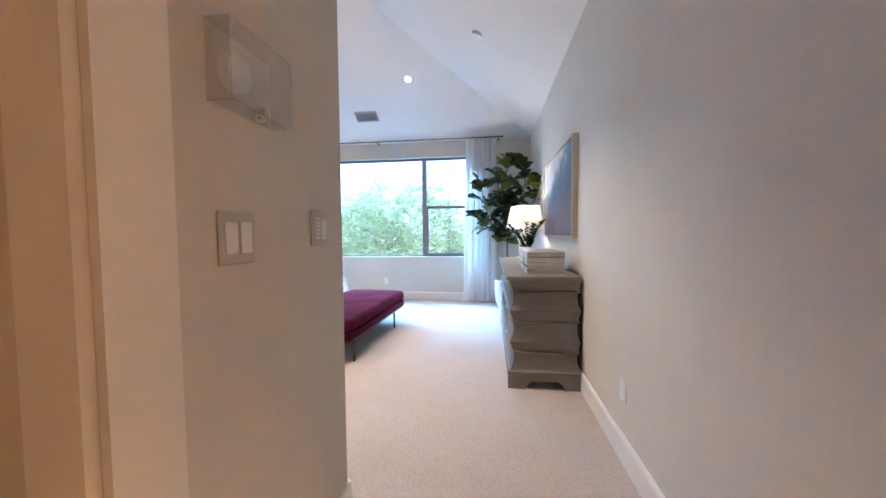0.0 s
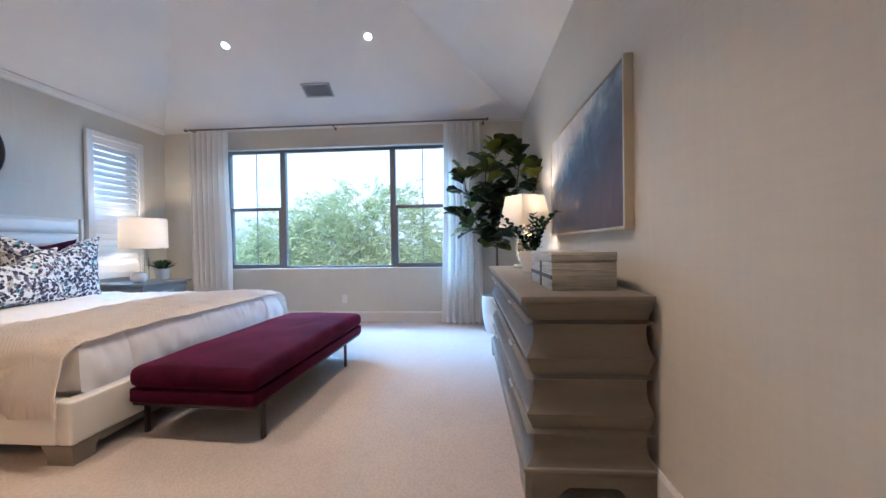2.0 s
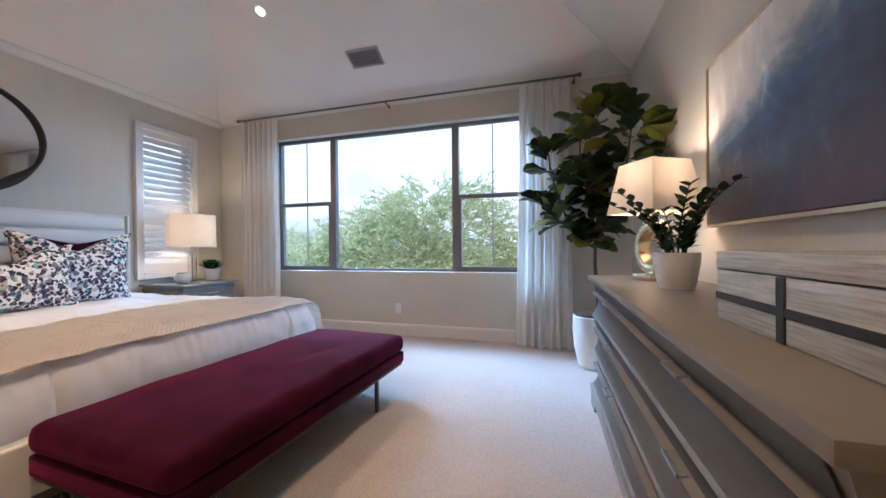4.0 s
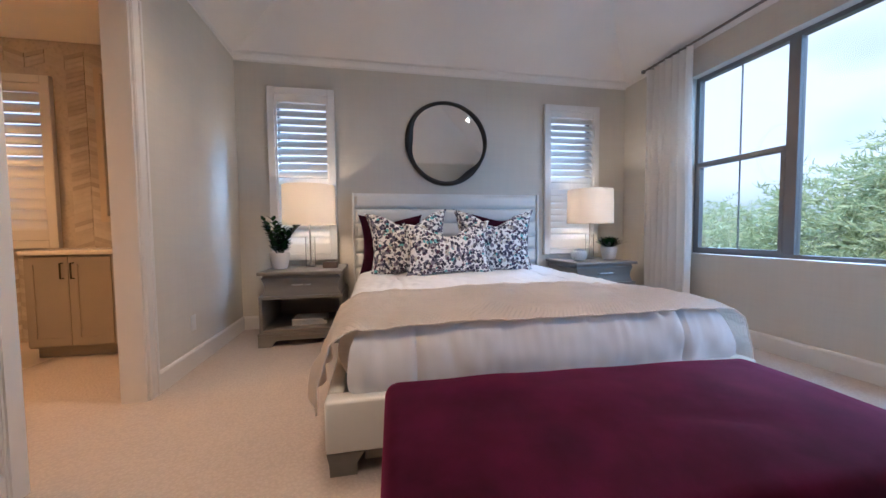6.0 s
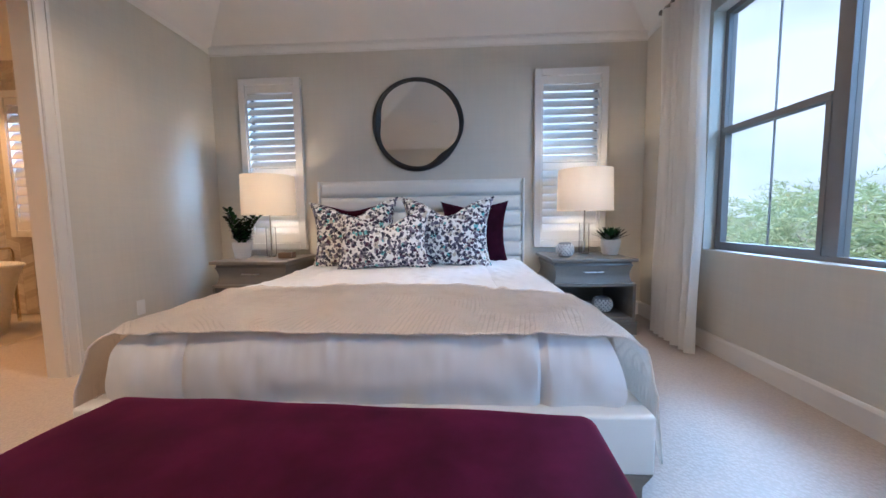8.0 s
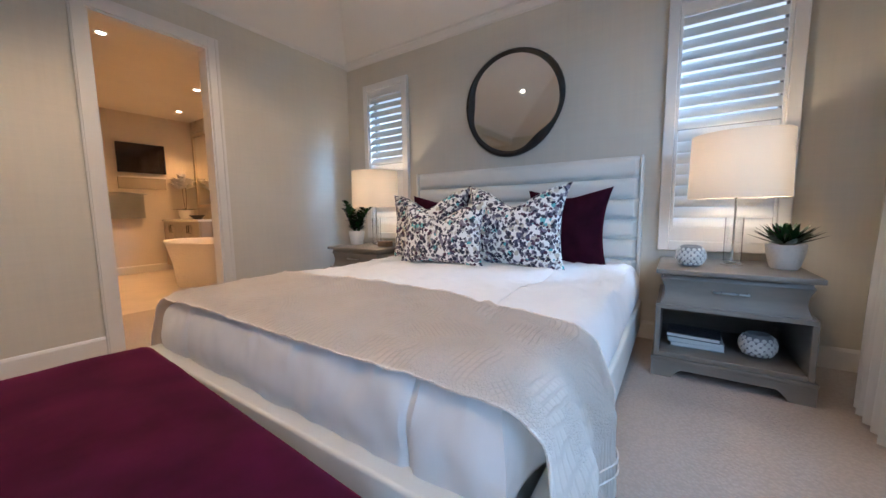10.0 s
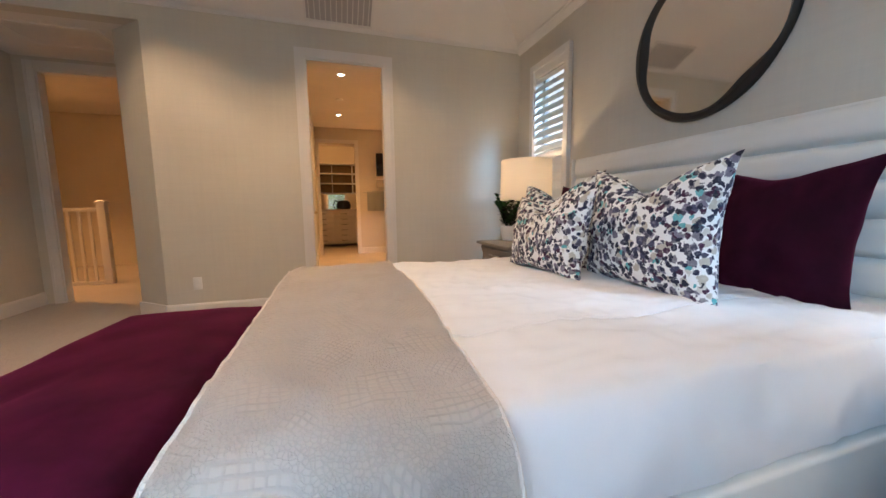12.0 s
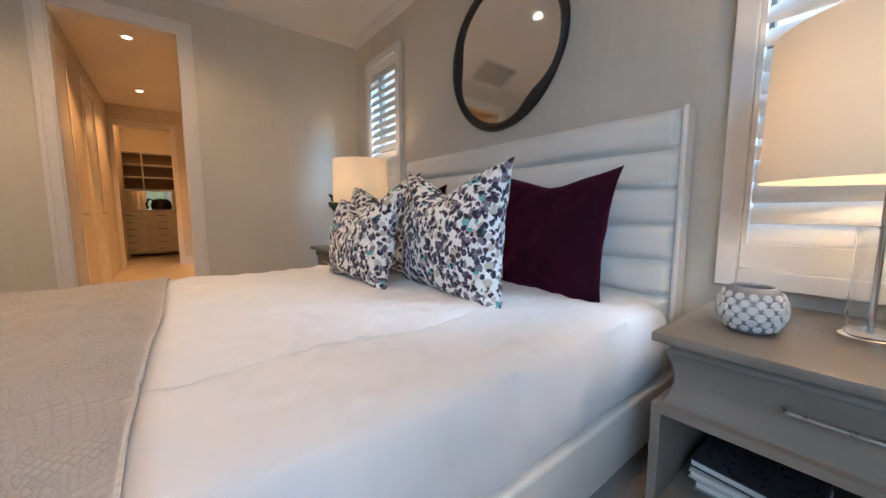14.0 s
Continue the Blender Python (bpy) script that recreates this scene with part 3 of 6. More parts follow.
def casing(name, x0, x1, z, y, out, depth0, depth1, width=0.09):
    """Door casing on one wall face and the jamb lining through the wall."""
    for sx, a, b in (("a", x0 - width, x0), ("b", x1, x1 + width)):
        c = bmesh.new()
        y0, y1 = sorted((y, y + out * 0.018))
        box(c, a, b, y0, y1, 0, z + width)
        bmesh.ops.bevel(c, geom=c.edges[:], offset=0.004, segments=2, affect="EDGES")
        structure(f"trim_{name}_{sx}", c, M_TRIM, "white painted door casing")
        c = bmesh.new()
        e = a + 0.012 if sx == "a" else b - 0.03
        y0, y1 = sorted((y + out * 0.016, y + out * 0.026))
        box(c, e, e + 0.018, y0, y1, 0, z + width - 0.012)
        structure(f"trim_{name}_bead_{sx}", c, M_TRIM, "white painted casing bead")
    c = bmesh.new()
    y0, y1 = sorted((y, y + out * 0.018))
    box(c, x0, x1, y0, y1, z, z + width)
    structure(f"trim_{name}_head", c, M_TRIM, "white painted door casing")
    c = bmesh.new()
    box(c, x0, x0 + 0.014, depth0, depth1, 0, z - 0.014)
    box(c, x1 - 0.014, x1, depth0, depth1, 0, z - 0.014)
    box(c, x0, x1, depth0, depth1, z - 0.014, z)
    structure(f"trim_{name}_jamb", c, M_TRIM, "white painted door jamb")


casing("bath_door", BX0, BX1, BZ, YS, 1, YS - 0.132, YS + 0.002, 0.088)
casing("entry_door", EX0, EX1, EZ, YD, 1, YD - 0.102, YD + 0.002)
for x0, x1 in ((EX0 - 0.09, EX0 - 0.004), (EX1 + 0.004, EX1 + 0.09)):
    structure("trim_landing_casing", box(bmesh.new(), x0, x1, YD - 0.118, YD - 0.10, 0, EZ + 0.09), M_TRIM, "white painted door casing")


# ---- windows ----
def big_window():
    win = thing("window_1", pose(0, 0, 0), "wide grey-framed window with side sashes", "window")
    tagged(win, kind="structure")
    y0, y1 = YN + 0.085, YN + 0.145
    c = bmesh.new()
    t = 0.035
    box(c, WX0, WX1, y0, y1, WZ1 - t, WZ1)
    box(c, WX0, WX1, y0, y1, WZ0, WZ0 + t)
    box(c, WX0, WX0 + t, y0, y1, WZ0 + t, WZ1 - t)
    box(c, WX1 - t, WX1, y0, y1, WZ0 + t, WZ1 - t)
    part("window_frame", c, M_FRAME, win, "grey vinyl frame")
    for x in (-2.50, -0.905):
        part("mullion", rbox(x - 0.04, x + 0.04, y0 - 0.004, y1, WZ0 + t, WZ1 - t, 0.004), M_FRAME, win)
    for a, b in ((WX0 + t, -2.54), (-0.865, WX1 - t)):
        part("meeting_rail", rbox(a, b, y0 - 0.012, y1 - 0.01, 1.57, 1.615, 0.004), M_FRAME, win)
        lower = bmesh.new()
        s = 0.028
        box(lower, a, b, y0 - 0.008, y1 - 0.02, WZ0 + t, WZ0 + t + s)
        box(lower, a, a + s, y0 - 0.008, y1 - 0.02, WZ0 + t + s, 1.57)
        box(lower, b - s, b, y0 - 0.008, y1 - 0.02, WZ0 + t + s, 1.57)
        part("sash", lower, M_FRAME, win)
        xm = (a + b) / 2
        for lo, hi in ((WZ0 + t + s, 1.57), (1.615, WZ1 - t)):
            part("muntin", rbox(xm - 0.007, xm + 0.007, y0 + 0.034, y0 + 0.042, lo, hi, 0.002, 1), M_FRAME, win)
            p = part("pane", box(bmesh.new(), a, b, y0 + 0.024, y0 + 0.030, lo, hi), M_GLASS, win, "clear glass", False)
            p.visible_shadow = False
    p = part("pane", box(bmesh.new(), -2.46, -0.945, y0 + 0.024, y0 + 0.030, WZ0 + t, WZ1 - t), M_GLASS, win, "clear glass", False)
    p.visible_shadow = False
    part("window_sill", rbox(WX0, WX1, YN + 0.002, y0, WZ0 - 0.002, WZ0 + 0.006, 0.002, 1), M_TRIM, win, "painted sill")


big_window()


def shutter_window(n, y0, y1, z0=0.75, z1=2.38, xw=XW, fr=0.055, louvers=19, group="shuttered windows", close=0.0):
    """A narrow window with a framed plantation shutter."""
    win = thing(f"window_{n}", pose(xw, (y0 + y1) / 2, z0), "narrow window with white louvred plantation shutter", "window", group)
    tagged(win, kind="structure")
    w, h = (y1 - y0) / 2, z1 - z0
    c = bmesh.new()
    b = fr
    for q in ((-w - b, -w + 0.012, -b, h + b), (w - 0.012, w + b, -b, h + b), (-w + 0.012, w - 0.012, h - 0.012, h + b), (-w + 0.012, w - 0.012, -b, 0.012)):
        box(c, 0.0, 0.045, *q)
    bmesh.ops.bevel(c, geom=[e for e in c.edges], offset=0.004, segments=1, affect="EDGES")
    part("shutter_frame", c, M_SHUT, win)
    st = 0.016
    c = bmesh.new()
    box(c, -0.005, 0.03, -w + 0.014, -w + 0.014 + st, 0.014, h - 0.014)
    box(c, -0.005, 0.03, w - 0.014 - st, w - 0.014, 0.014, h - 0.014)
    box(c, -0.005, 0.03, -w + 0.014 + st, w - 0.014 - st, h - 0.014 - 0.07, h - 0.014)
    box(c, -0.005, 0.03, -w + 0.014 + st, w - 0.014 - st, 0.014, 0.014 + 0.09)
    part("shutter_panel", c, M_SHUT, win)
    lo, hi = 0.104, h - 0.084
    pitch = (hi - lo) / louvers
    half = w - 0.014 - st - 0.002
    lv = bmesh.new()
    tube(lv, [(0, -half, 0), (0, half, 0)], 1.0, 10)
    for v in lv.verts:
        v.co.x *= 0.0055
        v.co.z *= pitch * 0.56
    me = mesh_from("louver", lv, M_LOUVER)
    for k in range(louvers):
        ob = new("louver", me)
        ob.parent = win
        tilt = -31 if k > louvers * 0.45 else -16
        ob.matrix_local = pose(0.012, 0, lo + pitch * (k + 0.5), 0, tilt + close, 0)
    c = bmesh.new()
    f = 0.03
    box(c, -0.13, -0.09, -w, -w + f, 0, h)
    box(c, -0.13, -0.09, w - f, w, 0, h)
    box(c, -0.13, -0.09, -w + f, w - f, 0, f)
    box(c, -0.13, -0.09, -w + f, w - f, h - f, h)
    box(c, -0.125, -0.095, -w + f, w - f, h * 0.5 - 0.02, h * 0.5 + 0.02)
    part("window_frame", c, M_FRAME, win, "grey vinyl frame")
    p = part("pane", box(bmesh.new(), -0.113, -0.108, -w + f, w - f, f, h - f), M_GLASS, win, "clear glass", False)
    p.visible_shadow = False


shutter_window(2, *SHUT[0])
shutter_window(3, *SHUT[1])


# ---- bathroom, closet and landing ----
BXE, BYS, ZB = -1.83, -2.60, 2.72
structure("bath_floor", box(bmesh.new(), XW - 0.2, BXE + 0.1, -4.9, YS - 0.13, -0.12, -0.002), M_TILE, "cream stone bathroom floor")
structure("bath_ceiling", box(bmesh.new(), XW, BXE, -4.9, YS - 0.13, ZB, ZB + 0.1), M_CEIL, "flat bathroom ceiling")
structure("wall_bath_west", wall_mesh("x", XW - 0.17, XW, -4.9, YS - 0.13, 0.0, 2.8, [(-0.52, 0.19, 0.92, 2.34)]), M_CHEV, "chevron-tiled bathroom wall")
structure("wall_bath_east", wall_mesh("x", BXE, BXE + 0.12, -4.9, YS - 0.13, 0.0, 2.8), M_BATHWALL, "warm cream bathroom wall")
structure("wall_bath_south", wall_mesh("y", BYS - 0.12, BYS, XW, BXE, 0.0, 2.8, [(-2.64, -1.90, -0.01, 2.40)]), M_BATHWALL, "warm cream wall with the closet opening")
structure("wall_closet", wall_mesh("y", -4.95, -4.82, XW, BXE, 0.0, 2.8), M_BATHWALL, "closet back wall")
structure("wall_bath_north", wall_mesh("y", YS - 0.136, YS - 0.131, XW, BXE, 0.0, 2.8, [(BX0 - 0.005, BX1 + 0.005, -0.01, BZ + 0.005)]), M_BATHWALL, "warm cream bathroom side of the wall")
shutter_window(4, -0.52, 0.19, 0.92, 2.34, XW, 0.06, 13, close=4)
structure("bath_baseboard", run(BASE, "y", BYS, 1, XW, -2.72, 0), M_TRIM, "white painted baseboard")
c = bmesh.new()
box(c, -1.90, -1.835, BYS - 0.002, BYS + 0.016, 0, 2.48)
box(c, -2.72, -2.64, BYS - 0.002, BYS + 0.016, 0, 2.48)
box(c, -2.64, -1.90, BYS - 0.002, BYS + 0.016, 2.40, 2.48)
structure("trim_closet", c, M_TRIM, "white casing round the closet opening")


def door_leaf(m, label, w=0.74, h=2.385, knob_z=0.95):
    """A two-panel white door; hinged at the origin, its leaf along -y, 4 cm thick towards -x."""
    d = thing("door", m, label, "door")
    leaf = rbox(-0.040, 0.0, -w, 0.0, 0.008, h, 0.003, 1)
    for sx in (-0.040, 0.0):
        for z0, z1 in ((0.16, 0.90), (1.05, h - 0.14)):
            o = -0.006 if sx < 0 else 0.006
            x0, x1 = sorted((sx, sx + o))
            for q in ((-w + 0.11, -w + 0.13, z0, z1), (-0.13, -0.11, z0, z1), (-w + 0.13, -0.13, z0, z0 + 0.02), (-w + 0.13, -0.13, z1 - 0.02, z1)):
                box(leaf, x0, x1, *q)
    part("leaf", leaf, M_TRIM, d, "white painted panel door leaf")
    k = bmesh.new()
    tube(k, [(-0.036, -w + 0.07, knob_z), (-0.085, -w + 0.07, knob_z)], 0.010, 8)
    tube(k, [(-0.083, -w + 0.055, knob_z), (-0.083, -w + 0.19, knob_z)], 0.009, 8)
    part("lever", k, M_GOLDSILVER, d, "satin brass lever")
    for z in (0.25, 1.2, 2.12):
        part("hinge", tube(bmesh.new(), [(-0.046, 0.004, z - 0.05), (-0.046, 0.004, z + 0.05)], 0.007, 8), M_GOLDSILVER, d, "satin brass hinge")


door_leaf(pose(BXE - 0.034, YS - 0.145, 0), "white panel door standing open in the bathroom")
door_leaf(pose(BXE + 0.036, -0.35, 0), "closed white panel door in the bathroom wall")
c = bmesh.new()
for y0, y1, z0, z1 in ((-1.18, -1.10, 0, 2.48), (-0.34, -0.26, 0, 2.48), (-1.10, -0.34, 2.40, 2.48)):
    box(c, BXE - 0.018, BXE, y0, y1, z0, z1)
structure("trim_bath_closet_door", c, M_TRIM, "white painted door casing")


def chevrons():
    """Thin stone chevron tiles, each a slanted strip standing proud of its joint."""
    bm = bmesh.new()
    w, h, rise, gap = 0.15, 0.042, 0.05, 0.003
    cols = [(-1.3 + k * w, k) for k in range(20)]
    for y, k in cols:
        z = 0.02
        while z < 2.62:
            mid = y + w / 2
            if not (-0.66 < mid < 0.33 and 0.78 < z < 2.46):
                up = rise if k % 2 else -rise
                a, b = z - up / 2, z + up / 2
                q = [(y + gap, a), (y + w - gap, b), (y + w - gap, b + h - gap), (y + gap, a + h - gap)]
                d = 0.004 + random.random() * 0.0015
                f0 = [bm.verts.new((XW, p, r)) for p, r in q]
                f1 = [bm.verts.new((XW + d, p, r)) for p, r in q]
                bm.faces.new(f1)
                for i in range(4):
                    bm.faces.new((f0[i], f0[(i + 1) % 4], f1[(i + 1) % 4], f1[i]))
            z += h
    return bm


def chevron_mat():
    m, nt, b = nodes_of("chevron_tile")
    g = nt.nodes.new("ShaderNodeNewGeometry")
    c = ramp_node(nt, g.outputs["Random Per Island"], [(0.0, (0.46, 0.40, 0.33)), (0.5, (0.60, 0.54, 0.46)), (1.0, (0.70, 0.65, 0.57))])
    n = noise_node(nt, coords(nt), 18, 5)
    nt.links.new(mix_node(nt, 0.25, c, n, "MULTIPLY"), b.inputs["Base Color"])
    b.inputs["Roughness"].default_value = 0.28
    return m


ob = new("chevron_tiles", mesh_from("chevron_tiles", chevrons(), chevron_mat(), False))
tagged(ob, "cream stone chevron wall tiles in rows", "wall tile", kind="stuff")

# landing beyond the entry door
structure("landing_floor", box(bmesh.new(), -0.9, 3.0, -3.0, YD - 0.10, -0.12, -0.001), M_CARPET, "cream carpet of the landing")
structure("wall_landing_south", wall_mesh("y", -2.72, -2.6, -0.9, 3.0, -0.1, 2.9), M_BATHWALL, "warm cream landing wall")
structure("wall_landing_east", wall_mesh("x", 2.6, 2.72, -2.6, YD, -0.1, 2.9), M_BATHWALL, "warm cream landing wall")
structure("wall_landing_west", wall_mesh("x", -1.0, -0.9, -2.6, YD, -0.1, 2.9), M_BATHWALL, "warm cream landing wall")
structure("wall_landing_north", wall_mesh("y", YD - 0.10, YD, XE + 0.15, 2.6, -0.1, 2.9), M_BATHWALL, "warm cream landing wall")
structure("landing_ceiling", box(bmesh.new(), -0.9, 2.6, -2.6, YD - 0.10, 2.74, 2.84), M_CEIL, "white landing ceiling")


def railing():
    r = thing("stair_railing", pose(0.86, -0.50, 0), "white painted stair railing with square balusters", "railing")
    part("newel_post", rbox(-0.045, 0.045, -0.045, 0.045, 0, 1.10, 0.004), M_TRIM, r)
    part("newel_cap", loft([(-0.06, 0.06, -0.06, 0.06, 1.10), (-0.06, 0.06, -0.06, 0.06, 1.125), (-0.03, 0.03, -0.03, 0.03, 1.15)]), M_TRIM, r)
    part("handrail", rbox(0.045, 1.74, -0.03, 0.03, 1.0, 1.05, 0.008), M_TRIM, r)
    part("shoe_rail", rbox(0.045, 1.74, -0.03, 0.03, 0.0, 0.05, 0.004), M_TRIM, r)
    me = mesh_from("baluster", rbox(-0.016, 0.016, -0.016, 0.016, 0.05, 1.0, 0.003, 1), M_TRIM)
    for k in range(14):
        b = new("baluster", me)
        b.parent = r
        b.location = (0.15 + k * 0.115, 0, 0)


railing()


def vanity(m, w, d, h, doors, label, toe=0.09):
    """A cabinet with shaker doors, bar pulls and a stone top; its back to -x, its width along y."""
    v = thing("bathroom_vanity", m, label, "vanity")
    part("body", rbox(0, d - 0.02, -w / 2 + 0.01, w / 2 - 0.01, toe, h - 0.035, 0.003), M_CABINET, v)
    part("plinth", rbox(0.0, d - 0.08, -w / 2 + 0.02, w / 2 - 0.02, 0, toe, 0.003), M_CABINET, v)
    part("worktop", rbox(0, d + 0.02, -w / 2, w / 2, h - 0.035, h, 0.004), M_STONE, v, "cream stone top")
    dw = (w - 0.04) / doors
    for k in range(doors):
        a = -w / 2 + 0.02 + k * dw
        dbm = rbox(d - 0.02, d - 0.006, a + 0.003, a + dw - 0.003, toe + 0.02, h - 0.05, 0.002, 1)
        for q in ((a + 0.003, a + 0.06, toe + 0.02, h - 0.05), (a + dw - 0.06, a + dw - 0.003, toe + 0.02, h - 0.05), (a + 0.06, a + dw - 0.06, toe + 0.02, toe + 0.08), (a + 0.06, a + dw - 0.06, h - 0.11, h - 0.05)):
            box(dbm, d - 0.006, d + 0.002, *q)
        dr = part("door", dbm, M_CABINET, v)
        hy = a + dw - 0.035 if k % 2 == 0 else a + 0.035
        hb = tube(bmesh.new(), [(d, hy, h - 0.22), (d + 0.03, hy, h - 0.22), (d + 0.03, hy, h - 0.10), (d, hy, h - 0.10)], 0.006, 6)
        part("handle", hb, M_METAL, dr, "dark bronze bar pull")
    return v


vanity(pose(XW, 1.0, 0), 1.20, 0.60, 0.86, 4, "taupe shaker bathroom vanity with a cream stone top")
vanity(pose(XW, -1.85, 0), 1.45, 0.57, 0.92, 4, "taupe shaker vanity beside the bathtub")


def framed_mirror(m, w, h, label):
    f = thing("wall_mirror", m, label, "mirror")
    c = bmesh.new()
    t = 0.05
    box(c, 0, 0.03, -w / 2, -w / 2 + t, 0, h)
    box(c, 0, 0.03, w / 2 - t, w / 2, 0, h)
    box(c, 0, 0.03, -w / 2 + t, w / 2 - t, 0, t)
    box(c, 0, 0.03, -w / 2 + t, w / 2 - t, h - t, h)
    part("frame", c, M_FRAMEGOLD, f, "champagne frame")
    part("glass", box(bmesh.new(), 0.004, 0.012, -w / 2 + t, w / 2 - t, t, h - t), M_MIRROR, f, "mirror glass", False)


framed_mirror(pose(XW + 0.006, 1.06, 1.10), 0.95, 1.40, "tall champagne-framed mirror over the vanity")
framed_mirror(pose(XW + 0.006, -2.08, 1.13), 0.85, 1.35, "tall champagne-framed mirror by the orchids")


def bathtub():
    t = thing("bathtub", pose(-3.42, -0.42, 0), "white oval freestanding bathtub", "bathtub")
    prof = [(0.0, 0.02), (0.30, 0.0), (0.315, 0.02), (0.345, 0.33), (0.40, 0.60), (0.415, 0.625), (0.41, 0.64), (0.375, 0.635), (0.35, 0.58), (0.30, 0.2), (0.22, 0.13), (0.0, 0.12)]
    bm = lathe(prof, 48, False)
    for v in bm.verts:
        v.co.y *= 1.95
    part("shell", bm, M_CERAMIC, t)
    f = bmesh.new()
    tube(f, [(-0.52, 0.15, 0), (-0.52, 0.15, 0.72), (-0.50, 0.15, 0.76), (-0.30, 0.15, 0.76), (-0.28, 0.15, 0.73)], 0.014, 8)
    part("filler", f, M_GOLDSILVER, t, "champagne tub filler")


bathtub()


def television():
    t = thing("television", pose(-3.42, BYS, 1.45), "dark flat television on the bathroom wall", "television")
    part("screen", rbox(-0.33, 0.33, 0.05, 0.085, 0.27, 0.76, 0.004), M_BLACK, t)
    part("bracket", rbox(-0.1, 0.1, 0.0, 0.05, 0.35, 0.6, 0.003), M_METAL, t)
    part("shelf_panel", rbox(-0.33, 0.33, 0.0, 0.03, 0.0, 0.19, 0.004), M_CABINET, t, "taupe panel below the screen")
    part("ledge", rbox(-0.33, 0.33, 0.03, 0.05, 0.19, 0.215, 0.003), M_TRIM, t)


television()


def towel_bar():
    t = thing("towel_bar", pose(-3.12, BYS, 0.93), "towel bar with folded grey-green towels", "towel bar")
    bar = bmesh.new()
    tube(bar, [(-0.32, 0.0, 0.43), (-0.32, 0.07, 0.43), (0.32, 0.07, 0.43), (0.32, 0.0, 0.43)], 0.009, 8)
    part("bar", bar, M_PEWTER, t)
    for nm, a, b, lo, th in (("towel", -0.27, 0.25, 0.02, 0.016), ("hand_towel", -0.12, 0.12, 0.19, 0.026)):
        bm = bmesh.new()

        def fold(u, v, a=a, b=b, lo=lo, th=th):
            x = a + (b - a) * u
            s = v * 2 - 1
            if abs(s) < 0.12:
                ang = s / 0.12 * math.pi / 2
                return (x, 0.07 - math.sin(ang) * th, 0.43 + math.cos(ang) * th)
            k = (abs(s) - 0.12) / 0.88
            return (x, 0.07 - math.copysign(th + 0.004 * math.sin(x * 40) * k, s), 0.43 - k * (0.43 - lo))
        grid(bm, fold, 16, 30)
        bmesh.ops.solidify(bm, geom=bm.faces[:], thickness=0.006)
        part(nm, bm, M_TOWEL, t)


towel_bar()


def closet_unit():
    c = thing("closet_cabinet", pose(-2.36, -4.80, 0), "built-in closet cabinet with drawers and cubby shelves", "cabinet")
    part("body", rbox(-0.85, 0.75, 0, 0.50, 0.08, 0.97, 0.003), M_TRIM, c)
    part("countertop", rbox(-0.87, 0.77, 0, 0.53, 0.97, 1.0, 0.004), M_STONE, c)
    me = mesh_from("drawer", rbox(-0.255, 0.255, 0, 0.018, 0.0, 0.132, 0.003), M_TRIM)
    hm = mesh_from("handle", tube(bmesh.new(), [(-0.08, 0.015, 0.07), (-0.08, 0.045, 0.07), (0.08, 0.045, 0.07), (0.08, 0.015, 0.07)], 0.005, 6), M_METAL)
    for i in range(3):
        for j in range(6):
            d = new("drawer", me)
            d.parent = c
            d.location = (-0.58 + i * 0.53, 0.50, 0.10 + j * 0.142)
            h = new("handle", hm)
            h.parent = d
    up = bmesh.new()
    for z in (1.42, 1.68, 1.94, 2.2):
        box(up, -0.85, 0.75, 0, 0.34, z, z + 0.02)
    for x in (-0.85, -0.33, 0.2, 0.73):
        box(up, x, x + 0.02, 0.002, 0.338, 1.44, 2.2)
    part("cubby_shelves", up, M_TRIM, c)
    part("cubby_back", rbox(-0.83, 0.73, 0.001, 0.01, 1.44, 2.2, 0.002, 1), M_BROWNWOOD, c)
    part("mirror_back", box(bmesh.new(), -0.85, 0.75, 0.0, 0.008, 1.0, 1.42), M_MIRROR, c, "mirror panel behind the counter", False)
    b = single("handbag", lathe([(0.0, 0), (0.15, 0.0), (0.18, 0.03), (0.185, 0.12), (0.15, 0.20), (0.10, 0.235), (0.0, 0.24)], 24), M_BLACK, pose(-2.42, -4.52, 1.0), "black rounded bag on the closet counter", "bag")
    b.scale = (1.0, 0.5, 1.0)
    s = tube(bmesh.new(), [(0.12, 0, 0.20), (0.22, 0, 0.24), (0.26, 0, 0.12), (0.24, 0, 0.02)], 0.012, 6)
    part("strap", s, M_BLACK, b)


closet_unit()


